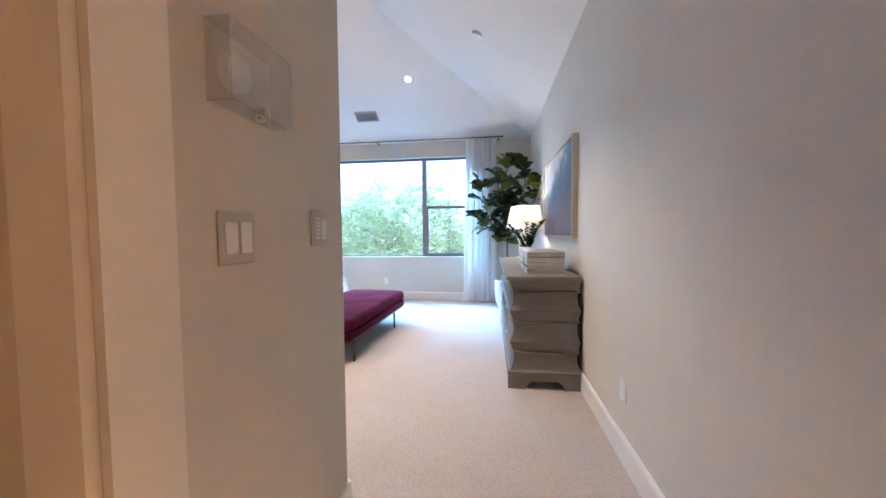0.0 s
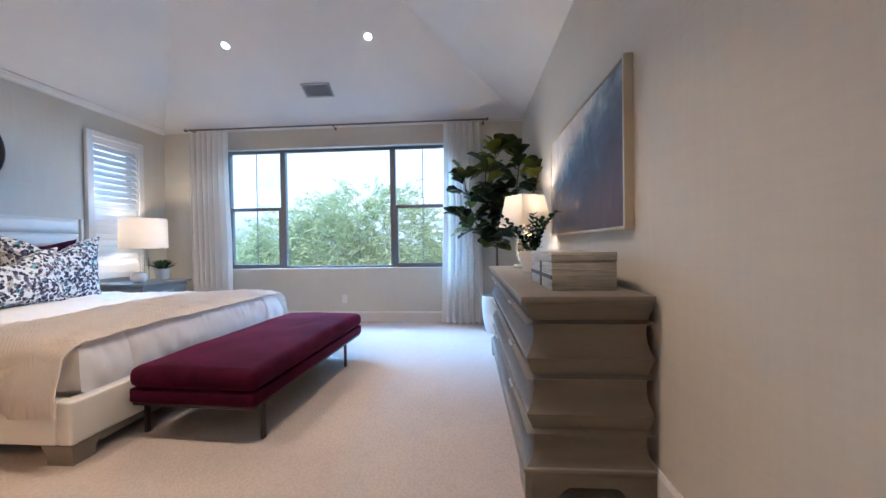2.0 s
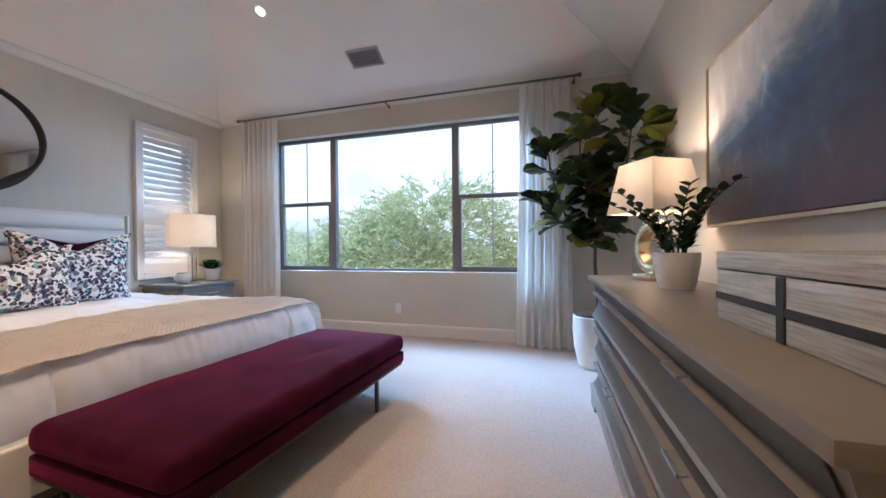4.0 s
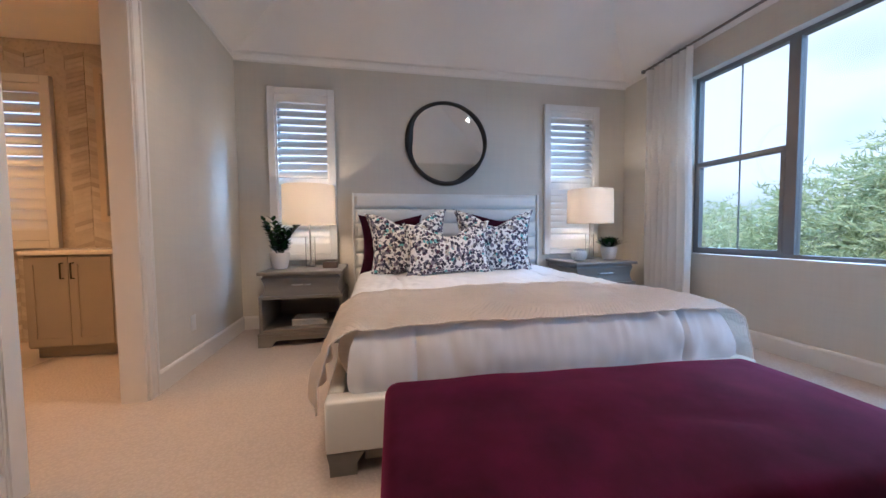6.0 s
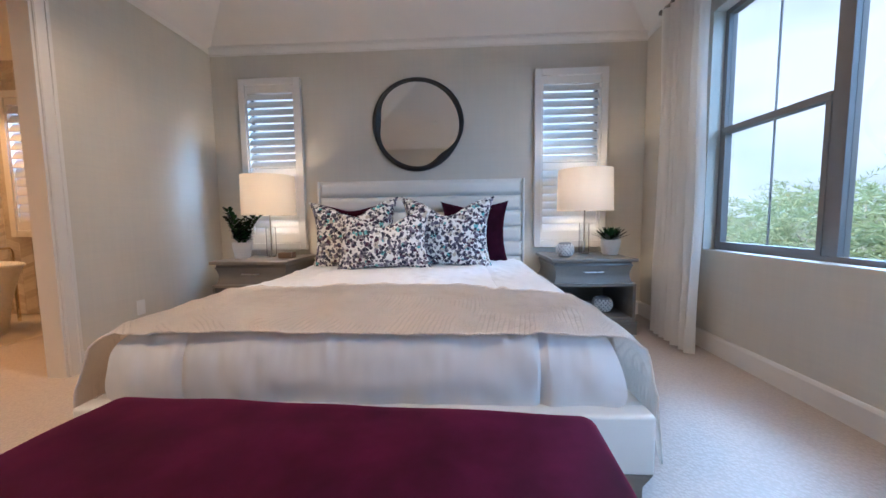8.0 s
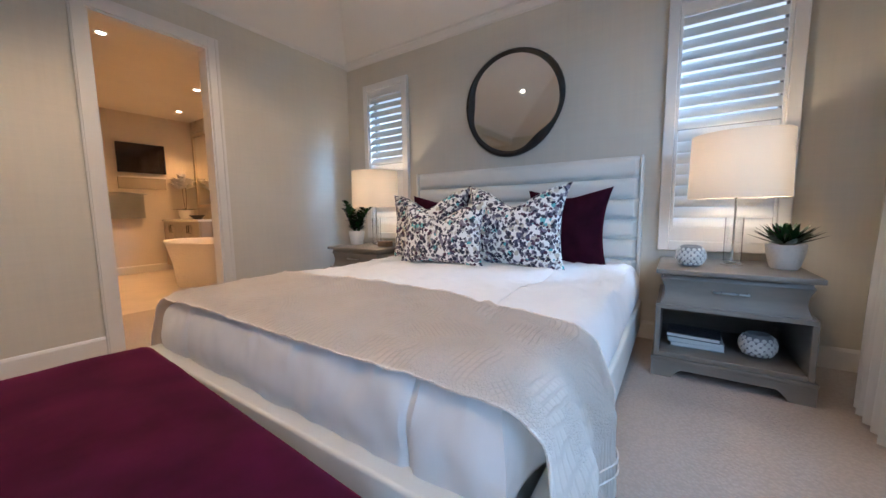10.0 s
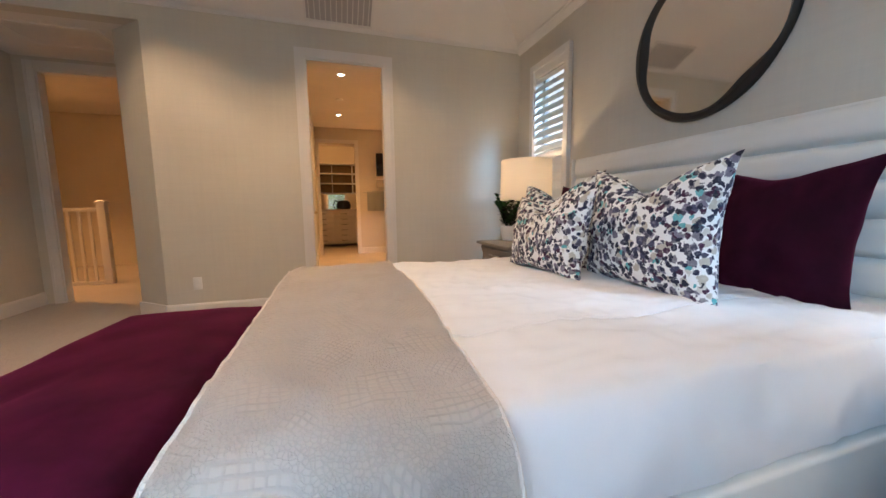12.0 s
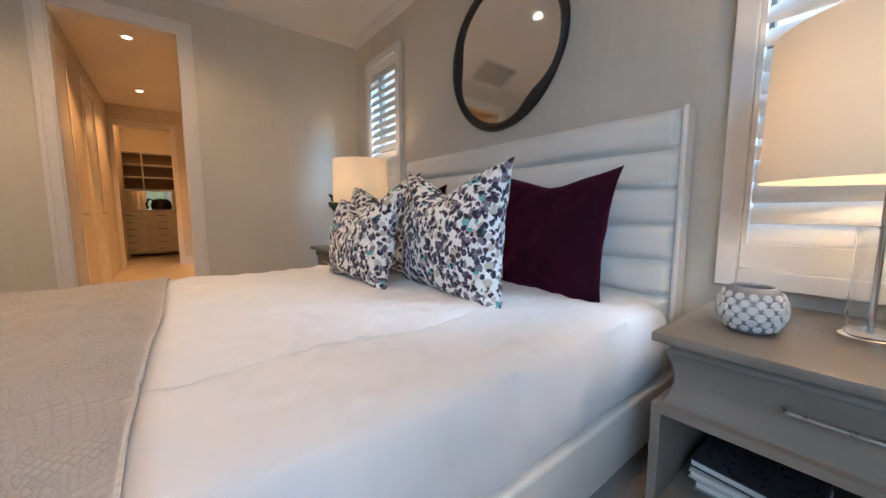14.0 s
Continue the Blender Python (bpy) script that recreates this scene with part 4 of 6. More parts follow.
def orchid(m, label):
    o = thing("potted_orchid", m, label, "plant")
    part("pot", lathe([(0, 0), (0.06, 0), (0.085, 0.06), (0.085, 0.13), (0.078, 0.13), (0.076, 0.11), (0, 0.11)], 24), M_CERAMIC, o)
    lv = bmesh.new()
    for k in range(7):
        a = k * 0.9
        leaf_blade(lv, (0.02 * math.cos(a), 0.02 * math.sin(a), 0.11), a, 0.17, 0.045, 0.5, -0.6)
    part("foliage", lv, M_ZZ, o)
    st = bmesh.new()
    for sgn in (-1, 1):
        fl = bmesh.new()
        pts = [(0.01 * sgn, 0.02 * sgn, 0.1), (0.03 * sgn, 0.03 * sgn, 0.3), (0.05 * sgn, 0.08 * sgn, 0.45), (0.05 * sgn, 0.18 * sgn, 0.48)]
        tube(st, pts, 0.004, 5)
        for k in range(20):
            t = k / 19
            p = Vector(pts[2]).lerp(Vector(pts[3]), t) + Vector((random.uniform(-0.08, 0.08), random.uniform(-0.06, 0.06), random.uniform(-0.05, 0.08)))
            for q in range(5):
                leaf_blade(fl, p, q * 1.257 + random.random(), 0.095, 0.085, random.uniform(0.2, 1.0), 0.2, 2)
        part("flower_spray", fl, M_LINEN, o, "white petals")
    part("stalk", st, M_BARK, o)
    o.scale = (1.3, 1.3, 1.25)


def leaf_blade(bm, p, heading, length, width, lift, droop, n=4):
    """One blade that leaves p along the heading, lifted, with its tip drooping; a crease along the middle."""
    p = Vector(p)
    d = Vector((math.cos(heading), math.sin(heading), 0))
    s = Vector((-math.sin(heading), math.cos(heading), 0))
    rows = []
    for i in range(n + 1):
        t = i / n
        c = p + d * (length * t * math.cos(lift)) + Vector((0, 0, length * (t * math.sin(lift) + droop * t * t * 0.5)))
        w = width * (math.sin(math.pi * min(1, 0.08 + 0.92 * t) ** 0.8) + 0.04)
        rows.append((bm.verts.new(c - s * w / 2 + Vector((0, 0, w * 0.15))), bm.verts.new(c), bm.verts.new(c + s * w / 2 + Vector((0, 0, w * 0.15)))))
    for a, b in zip(rows, rows[1:]):
        bm.faces.new((a[0], a[1], b[1], b[0]))
        bm.faces.new((a[1], a[2], b[2], b[1]))


orchid(pose(-3.92, -2.30, 0.92), "white orchid in a round white pot")
bowl = lathe([(0, 0), (0.05, 0), (0.11, 0.06), (0.115, 0.07), (0.10, 0.065), (0.05, 0.015), (0, 0.012)], 24)
single("bowl", bowl, M_DARKWOOD, pose(-3.80, -1.55, 0.92), "dark bowl on the vanity top", "bowl")


# ---- bed ----
def puffed(u, v, du, dv, r):
    """Height of a cushion face at u, v in 0..1, falling off within r of its edges."""
    a = min(u * du, (1 - u) * du, r) / r
    b = min(v * dv, (1 - v) * dv, r) / r
    return math.sqrt(max(0.0, 1 - (1 - a) ** 2)) * math.sqrt(max(0.0, 1 - (1 - b) ** 2))


BY0, BY1, BXF = 2.857, 4.945, -1.765
bed = thing("bed", pose(0, 0, 0), "king bed with white channel-tufted upholstered frame", "bed")
part("headboard_back", rbox(-4.205, -4.15, BY0 - 0.01, BY1 - 0.02, 0.08, 1.385, 0.012), M_LEATHER, bed)
for k in range(8):
    z0 = 0.155 + k * 0.1525
    bm = bmesh.new()
    grid(bm, lambda u, v: (-4.152 + 0.045 * puffed(u, v, 2.03, 0.152, 0.05), BY0 + 0.012 + 2.034 * u, z0 + 0.152 * v), 60, 10)
    part("headboard_channel", bm, M_LEATHER, bed)
part("headboard_edge", rbox(-4.15, -4.112, BY0 - 0.01, BY0 + 0.012, 0.08, 1.385, 0.008), M_LEATHER, bed)
part("headboard_edge", rbox(-4.15, -4.112, BY1 - 0.042, BY1 - 0.02, 0.08, 1.385, 0.008), M_LEATHER, bed)
part("footboard", rbox(BXF - 0.085, BXF, BY0, BY1, 0.10, 0.315, 0.014, 3), M_LEATHER, bed)
part("side_rail", rbox(-4.15, BXF - 0.086, BY0, BY0 + 0.07, 0.10, 0.315, 0.014, 3), M_LEATHER, bed)
part("side_rail", rbox(-4.15, BXF - 0.086, BY1 - 0.07, BY1, 0.10, 0.315, 0.014, 3), M_LEATHER, bed)
part("slat_base", rbox(-4.14, BXF - 0.09, BY0 + 0.072, BY1 - 0.072, 0.13, 0.17, 0.004), M_DARKWOOD, bed)
for x0, x1 in ((BXF - 0.17, BXF - 0.006), (-4.14, -4.0)):
    for y0, y1 in ((BY0 + 0.004, BY0 + 0.15), (BY1 - 0.15, BY1 - 0.004)):
        part("foot", loft([(x0 + 0.02, x1 - 0.01, y0 + 0.01, y1 - 0.03, 0.0), (x0 + 0.02, x1 - 0.008, y0 + 0.008, y1 - 0.03, 0.05), (x0, x1, y0, y1, 0.10)]), M_GREYWOOD, bed, "grey wood foot")
part("plinth_rail", rbox(BXF - 0.05, BXF - 0.02, BY0 + 0.15, BY1 - 0.15, 0.055, 0.10, 0.004), M_GREYWOOD, bed, "grey wood apron")
part("mattress", rbox(-4.09, BXF - 0.14, BY0 + 0.14, BY1 - 0.14, 0.17, 0.40, 0.05, 4), M_LINEN, bed)


CX0, CX1, CY0, CY1 = -4.085, BXF - 0.105, BY0 + 0.055, BY1 - 0.055
SEAMS = (3.25, 4.50)


def bed_top(x, y):
    """Height of the comforter's crowned and softly creased top."""
    ex = min(max((CX1 + 0.015 - x) / 0.12, 0.0), 1.0)
    ey = min(max(min(y - CY0, CY1 - y) / 0.12, 0.0), 1.0)
    fy, fx = (y - CY0) / (CY1 - CY0), (x - CX0) / (CX1 - CX0)
    z = 0.548 + 0.042 * math.sqrt(max(0, 1 - (1 - ex) ** 2)) * math.sqrt(max(0, 1 - (1 - ey) ** 2))
    z += 0.03 * math.sin(math.pi * min(max(fy, 0), 1)) * min(1, max(0, (1 - fx) * 5))
    n = noise.noise((x * 2.6, y * 2.6, 0.3)) * 0.016 + noise.noise((x * 5 + y * 3, y * 9, 1.7)) * 0.007 + (noise.noise((x * 11 - y * 5, y * 13, 6.1)) ** 2) * 0.020 - abs(noise.noise((x * 4.5 + y * 2.0, y * 14, 3.3))) * 0.010
    return z + n * min(1, 0.4 + ey)


def comforter():
    """The white comforter, tucked inside the frame at the sides and the foot."""
    bm = bmesh.new()

    def fn(u, v):
        s, t = u * 1.24 - 0.02, v * 1.44 - 0.22     # run over the edges and down the sides
        fx, fy = min(max(s, 0.0), 1.0), min(max(t, 0.0), 1.0)
        x, y = CX0 + (CX1 - CX0) * fx, CY0 + (CY1 - CY0) * fy
        over = max(0, s - 1) * 2.2 + (max(0, -t) + max(0, t - 1)) * 1.5
        seam = sum(math.exp(-((y - q - 0.008 * math.sin(x * 9 + q)) / 0.016) ** 2) for q in SEAMS)
        rip = seam * 0.9 * abs(noise.noise((x * 22, y * 4, 2.0)))
        z = bed_top(x, y) - 0.008 * seam - 0.010 * rip
        if over > 0:
            z = max(0.21, z - over * 1.05)
            wr = noise.noise((x * 6 + 3, y * 6, z * 8)) * 0.012 + noise.noise((x * 15, y * 15, z * 13)) * 0.006
            b = 0.045 * math.sin(min(1.0, over / 0.30) * math.pi)
            if s > 1:
                x += wr + b + 0.022 * min(1.0, over / 0.25) - 0.020 * math.exp(-((y - 3.185) / 0.014) ** 2) - 0.020 * math.exp(-((y - 4.625) / 0.014) ** 2) + 0.008 * noise.noise((y * 9 + z * 4, z * 5, 9.0)) + 0.010 * noise.noise((y * 27, z * 5, 2.0)) * math.exp(-abs(z - 0.52) / 0.08)
            k = min(1.0, max(0.0, (z - 0.30) / 0.03))
            if t < 0:
                y -= (b + wr) * k - 0.002 * (1 - k)
            if t > 1:
                y += (b + wr) * k - 0.002 * (1 - k)
        # drawn in towards the foot corners
        q = min(1.0, max(0.0, (x - CX1 + 0.40) / 0.40))
        mid = (CY0 + CY1) / 2
        y = mid + (y - mid) * (1 - 0.070 * q * q * (3 - 2 * q))
        return (x, y, z)
    grid(bm, fn, 150, 190)
    return bm


cf = single("comforter", comforter(), M_LINEN, pose(0, 0, 0), "white stitched cotton comforter tucked on the bed", "bedding")
for q in SEAMS:
    st = [(x, q + 0.008 * math.sin(x * 9 + q), bed_top(x, q) - 0.006) for x in np.linspace(CX0 + 0.02, CX1 - 0.03, 70)]
    part("stitch_line", tube(bmesh.new(), st, 0.002, 5), M_LINEN, cf, "stitched seam")


def coverlet_point(u, v):
    x0, x1, y0, y1 = -2.50, BXF - 0.088, BY0 + 0.075, BY1 - 0.075
    t, s = v * 1.43 - 0.18, u * 1.012
    x = x0 + (x1 - x0) * min(s, 1.0) + (0.065 * min(max(t, 0), 1) + 0.008 * math.sin(t * 9.0)) * (1 - u)
    y = y0 + (y1 - y0) * min(max(t, 0), 1)
    z = bed_top(min(x - 0.012, CX1), min(max(y, CY0), CY1)) + 0.018 + noise.noise((x * 14, y * 14, 4.2)) * 0.005
    if s > 1:
        z -= (s - 1) * 0.8
        x += 0.016
    over = max(0, -t) + max(0, t - 1)
    if over > 0:
        drop = over * 2.05
        out = 0.045 * min(1, drop / 0.05) + 0.085 * min(1, drop / 0.24)
        z -= drop * 0.86
        fold = 0.022 * math.sin(x * 22 + 1.0) * min(1, drop / 0.2) + noise.noise((x * 6, z * 5, t)) * 0.02
        y += (out + fold) * (-1 if t < 0 else 1)
        x += 0.03 * min(1, drop / 0.3) * u
    return Vector((x, y, z))


def coverlet():
    """A quilted throw over the foot of the bed, hanging at both sides."""
    bm = bmesh.new()
    grid(bm, coverlet_point, 60, 130)
    bmesh.ops.solidify(bm, geom=bm.faces[:], thickness=-0.008)
    cv = single("coverlet", bm, M_QUILT, pose(0, 0, 0), "greige quilted coverlet across the bed's foot", "bedding")
    for u, r in ((0.998, 0.0045), (0.0, 0.004)):
        part("hem", tube(bmesh.new(), [coverlet_point(u, v) for v in np.linspace(0, 1, 140)], r, 6), M_QUILT, cv, "rolled hem")
    for q in (0.03, 0.045):
        part("border_stitch", tube(bmesh.new(), [coverlet_point(u, 1 - q) + Vector((0, 0.006, 0.004)) for u in np.linspace(0, 0.94, 40)], 0.003, 5), M_QUILT, cv, "raised border stitching")


coverlet()


def pillow_mesh(w, h, t, chop=0.0, seed=0):
    """A knife-edged cushion with drawn-out corners; chop: how deep its top edge is dented."""
    bm = bmesh.new()
    n = 34
    for side in (1, -1):
        def fn(u, v):
            a, b = u * 2 - 1, v * 2 - 1
            pinch = 1 - 0.10 * (1 - b * b) * abs(a) ** 3
            pinch2 = 1 - 0.09 * (1 - a * a) * abs(b) ** 3
            y = a * w / 2 * (1 - 0.07 * (1 - b * b) * a * a) * pinch / 1.0
            z = b * h / 2 * (1 - 0.07 * (1 - a * a) * b * b) * pinch2
            d = (max(0.0, (1 - a * a) * (1 - b * b))) ** 0.42
            dent = chop * math.exp(-(a / 0.42) ** 2) * max(0, b) ** 1.3
            z -= dent
            wr = noise.noise((a * 2.2 + seed, b * 2.2, side)) * 0.018 + noise.noise((a * 6 + seed, b * 5, side * 3)) * 0.007
            x = side * (t / 2 * d * (1 - 0.5 * dent / max(h, 0.01)) + wr * min(1, d * 1.6))
            return (x, y, z + h / 2)
        grid(bm, fn, n, n)
    bmesh.ops.remove_doubles(bm, verts=bm.verts[:], dist=0.0006)
    return bm


def pillow(name, m, w, h, t, chop, mat, label, seed):
    return single(name, pillow_mesh(w, h, t, chop, seed), mat, m, label, "pillow", "pillows on the bed")


# the pillows lean back against the headboard
pillow("velvet_pillow", pose(-3.90, 3.24, 0.555, 0, -10, 3), 0.65, 0.61, 0.19, 0.03, M_AUBERGINE, "dark aubergine velvet square pillow against the headboard", 1)
pillow("velvet_pillow", pose(-3.90, 4.42, 0.545, 0, -10, -3), 0.65, 0.625, 0.19, 0.03, M_AUBERGINE, "dark aubergine velvet square pillow against the headboard", 5)
pillow("floral_pillow", pose(-3.56, 3.40, 0.566, 3.0, -8, 4), 0.78, 0.615, 0.24, 0.12, M_FLORAL, "square pillow with navy and plum watercolour print", 9)
pillow("floral_pillow", pose(-3.51, 4.17, 0.562, -0.8, -3.5, -3), 0.785, 0.62, 0.24, 0.12, M_FLORAL, "square pillow with navy and plum watercolour print", 13)
pillow("floral_lumbar_pillow", pose(-3.27, 3.69, 0.588, 1.6, -11, -3), 0.78, 0.485, 0.20, 0.11, M_FLORAL, "oblong pillow with navy and plum watercolour print", 17)


# ---- bench ----
def bench():
    b = thing("bench", pose(-1.315, 3.872, 0, 0, 0, -3), "plum velvet bench on slim dark legs at the bed's foot", "bench")
    lx, ly = 0.378, 0.80
    cu = rbox(-lx, lx, -ly, ly, 0.282, 0.400, 0.048, 5)
    bmesh.ops.subdivide_edges(cu, edges=[e for e in cu.edges if e.calc_length() > 0.3], cuts=22, use_grid_fill=True)
    for v in cu.verts:
        if v.co.z > 0.39:
            a, c = v.co.x / lx, v.co.y / ly
            v.co.z += 0.030 * (1 - a * a) * (1 - c ** 4) + noise.noise((v.co.x * 4, v.co.y * 4, 2)) * 0.008 - 0.010 * math.exp(-((v.co.x - 0.12 - 0.3 * (v.co.y - 0.2)) / 0.02) ** 2) * math.exp(-((v.co.y - 0.2) / 0.12) ** 2)
    part("cushion", cu, M_VELVET, b)
    part("base", rbox(-lx + 0.008, lx - 0.008, -ly + 0.008, ly - 0.008, 0.205, 0.283, 0.012, 3), M_VELVET, b)
    fr = bmesh.new()
    box(fr, -lx + 0.02, lx - 0.02, -ly + 0.02, ly - 0.02, 0.188, 0.204)
    part("frame", fr, M_METAL, b, "dark metal frame")
    for sx in (-1, 1):
        for ly0 in (-0.70, 0.43):
            bm = rbox(sx * 0.355 - 0.009, sx * 0.355 + 0.009, ly0 - 0.014, ly0 + 0.014, 0, 0.188, 0.003, 1)
            part("leg", bm, M_METAL, b, "slim dark metal leg")


bench()


# ---- nightstands ----
def arch_board(w, h, foot, rise, t, axis):
    """A board of width w with a bracket-foot arch cut out below, t thick; axis: the direction of its thickness."""
    pts = [(-w / 2, 0), (-w / 2 + foot, 0)]
    for k in range(9):
        a = k / 8
        pts.append((-w / 2 + foot + 0.06 * a, rise * math.sin(a * math.pi / 2)))
    for k in range(9):
        a = 1 - k / 8
        pts.append((w / 2 - foot - 0.06 * a, rise * math.sin(a * math.pi / 2)))
    pts += [(w / 2 - foot, 0), (w / 2, 0), (w / 2, h), (-w / 2, h)]
    clean = [p for i, p in enumerate(pts) if i == 0 or (abs(p[0] - pts[i - 1][0]) + abs(p[1] - pts[i - 1][1])) > 1e-5]
    bm = bmesh.new()
    f = [[bm.verts.new((d, a, z) if axis == "x" else (a, d, z)) for a, z in clean] for d in (0, t)]
    bm.faces.new(f[0][::-1])
    bm.faces.new(f[1])
    n = len(clean)
    for i in range(n):
        bm.faces.new((f[0][i], f[0][(i + 1) % n], f[1][(i + 1) % n], f[1][i]))
    return bm


def nightstand(m, label):
    """Its back at x = 0, its front at +x, its width along y."""
    n = thing("nightstand", m, label, "nightstand", "nightstands beside the bed")
    w, d, h = 0.345, 0.64, 0.645
    part("top", rbox(0, d + 0.012, -w - 0.006, w + 0.006, h - 0.028, h, 0.006, 2), M_GREYWOOD, n)
    lv = []
    for k in range(13):
        t = k / 12
        ins = 0.012 + 0.042 * (math.sin(math.pi * (0.16 + 0.84 * t) ** 1.0) if t < 0.9 else 0.035 / 0.042 * 0.85)
        lv.append((0.004, d - 0.012 - ins * 0.55, -w + ins - 0.012, w - ins + 0.012, 0.435 + (h - 0.030 - 0.435) * t))
    lv = [(0.004, d - 0.004, -w, w, 0.41), (0.004, d - 0.004, -w, w, 0.434)] + lv
    part("drawer_case", loft(lv), M_GREYWOOD, n)
    dm = bmesh.new()
    grid(dm, lambda u, v: (d - 0.012 - (0.012 + 0.042 * math.sin(math.pi * (0.16 + 0.84 * (0.1 + 0.72 * v)))) * 0.55 + 0.004, (-0.27 + 0.54 * u), 0.435 + 0.18 * (0.1 + 0.72 * v)), 2, 8)
    dr = part("drawer", dm, M_GREYWOOD, n)
    hb = tube(bmesh.new(), [(d - 0.035, -0.075, 0.53), (d - 0.008, -0.075, 0.53), (d - 0.008, 0.075, 0.53), (d - 0.035, 0.075, 0.53)], 0.006, 6)
    part("handle", hb, M_PEWTER, dr, "pewter bar pull")
    for s in (-1, 1):
        a, b = sorted((s * w, s * (w - 0.026)))
        part("side_panel", rbox(0.004, d - 0.004, a, b, 0.12, 0.41, 0.003, 1), M_GREYWOOD, n)
    part("back_panel", rbox(0.004, 0.016, -w + 0.026, w - 0.026, 0.12, 0.41, 0.002, 1), M_GREYWOOD, n)
    part("shelf", rbox(0.004, d - 0.006, -w + 0.026, w - 0.026, 0.12, 0.145, 0.003, 1), M_GREYWOOD, n)
    part("moulding", rbox(0, d + 0.012, -w - 0.014, w + 0.014, 0.095, 0.119, 0.007, 2), M_GREYWOOD, n)
    bm = arch_board(2 * w + 0.02, 0.095, 0.10, 0.055, 0.02, "x")
    bmesh.ops.translate(bm, verts=bm.verts[:], vec=(d - 0.012, 0, 0))
    part("front_apron", bm, M_GREYWOOD, n)
    for s in (-1, 1):
        bm = arch_board(d - 0.012, 0.095, 0.10, 0.055, 0.02, "y")
        bmesh.ops.translate(bm, verts=bm.verts[:], vec=((d - 0.012) / 2, s * (w - 0.002) - (0.01 if s > 0 else 0.01), 0))
        part("side_apron", bm, M_GREYWOOD, n)
    return n


nightstand(pose(XW + 0.02, 5.405, 0), "grey-washed wooden nightstand with drawer and open shelf")
nightstand(pose(XW + 0.02, 2.435, 0), "grey-washed wooden nightstand with drawer and open shelf")


def table_lamp(m, label):
    l = thing("table_lamp", m, label, "lamp", "bedside lamps")
    part("base", lathe([(0, 0), (0.056, 0), (0.056, 0.012), (0.05, 0.016), (0.0, 0.016)], 32), M_CHROME, l, "polished metal foot")
    cl = part("column", lathe([(0.0405, 0.03), (0.045, 0.03), (0.045, 0.285), (0.0405, 0.285), (0.0405, 0.03)], 32, False), M_CRYSTAL, l, "clear crystal column")
    cl.visible_shadow = False
    part("column_foot", lathe([(0, 0.0165), (0.045, 0.0165), (0.045, 0.0295), (0, 0.0295)], 32), M_CRYSTAL, l, "clear crystal foot").visible_shadow = False
    part("stem", lathe([(0, 0.03), (0.0065, 0.03), (0.0065, 0.47), (0, 0.47)], 12), M_CHROME, l, "slim nickel stem")
    part("cap", lathe([(0.0405, 0.286), (0.045, 0.286), (0.045, 0.291), (0.0, 0.293)], 32, False), M_CRYSTAL, l)
    part("finial", lathe([(0, 0.776), (0.008, 0.776), (0.012, 0.79), (0.0, 0.80)], 12), M_CHROME, l)
    sh = lathe([(0.242, 0.405), (0.236, 0.775)], 48, False)
    part("shade", sh, M_SHADE, l, "cream linen drum shade")
    sp = bmesh.new()
    for k in range(3):
        a = k * 2.094
        tube(sp, [(0, 0, 0.77), (0.235 * math.cos(a), 0.235 * math.sin(a), 0.77)], 0.002, 5)
    part("spider", sp, M_METAL, l)
    part("bulb", lathe([(0, 0.47), (0.014, 0.47), (0.03, 0.53), (0.03, 0.55), (0.015, 0.575), (0, 0.58)], 16), M_BULB, l)
    return l


table_lamp(pose(-3.90, 5.43, 0.646), "crystal column lamp with lit cream drum shade")
table_lamp(pose(-3.90, 2.465, 0.646), "crystal column lamp with lit cream drum shade")


def zz_plant(m, r, h, stems, label, leaf=0.055, spread=0.6, pot=None):
    p = thing("potted_plant", m, label, "plant")
    part("pot", lathe(pot or [(0, 0), (r * 0.72, 0), (r * 0.80, h * 0.1), (r * 0.98, h * 0.75), (r, h), (r * 0.92, h), (r * 0.90, h * 0.9), (0, h * 0.88)], 32), M_CERAMIC, p, "smooth white pot")
    st, lv = bmesh.new(), bmesh.new()
    for k in range(stems):
        a = k * 2.4 + random.random() * 0.5
        ln = random.uniform(0.75, 1.15) * h * 2.0
        lean = spread * random.uniform(0.35, 1.1)
        pts = []
        for i in range(9):
            t = i / 8
            rr = r * 0.35 + ln * lean * t * t * 0.75 + ln * 0.1 * t
            pts.append(Vector((rr * math.cos(a), rr * math.sin(a), h * 0.85 + ln * (t - 0.28 * lean * t * t))))
        tube(st, pts, [0.0045 * (1 - 0.6 * i / 8) for i in range(9)], 5)
        for i in range(1, 9):
            for sd in (-1, 1):
                hd = a + sd * random.uniform(0.7, 1.3)
                leaf_blade(lv, pts[i], hd, leaf * random.uniform(0.8, 1.15) * (1.1 - 0.3 * i / 8), leaf * 0.5, random.uniform(0.35, 0.9), -0.25, 3)
    part("stalk", st, M_ZZ, p)
    part("foliage", lv, M_ZZ, p, "glossy dark green leaflets")


def succulent(m, label):
    p = thing("potted_succulent", m, label, "plant")
    r, h = 0.088, 0.14
    part("pot", lathe([(0, 0), (r * 0.66, 0), (r * 0.76, h * 0.1), (r * 0.97, h * 0.7), (r, h), (r * 0.93, h), (r * 0.9, h * 0.9), (0, h * 0.88)], 32), M_CERAMIC, p, "smooth white pot")
    for k in range(44):
        t = k / 43
        lv = bmesh.new()
        leaf_blade(lv, (0.01 * math.cos(k), 0.01 * math.sin(k), h * 0.88), k * 2.4, 0.20 * (1 - 0.35 * t), 0.042, 0.25 + 1.0 * t, 0.15, 4)
        part("leaf", lv, M_ZZ, p)


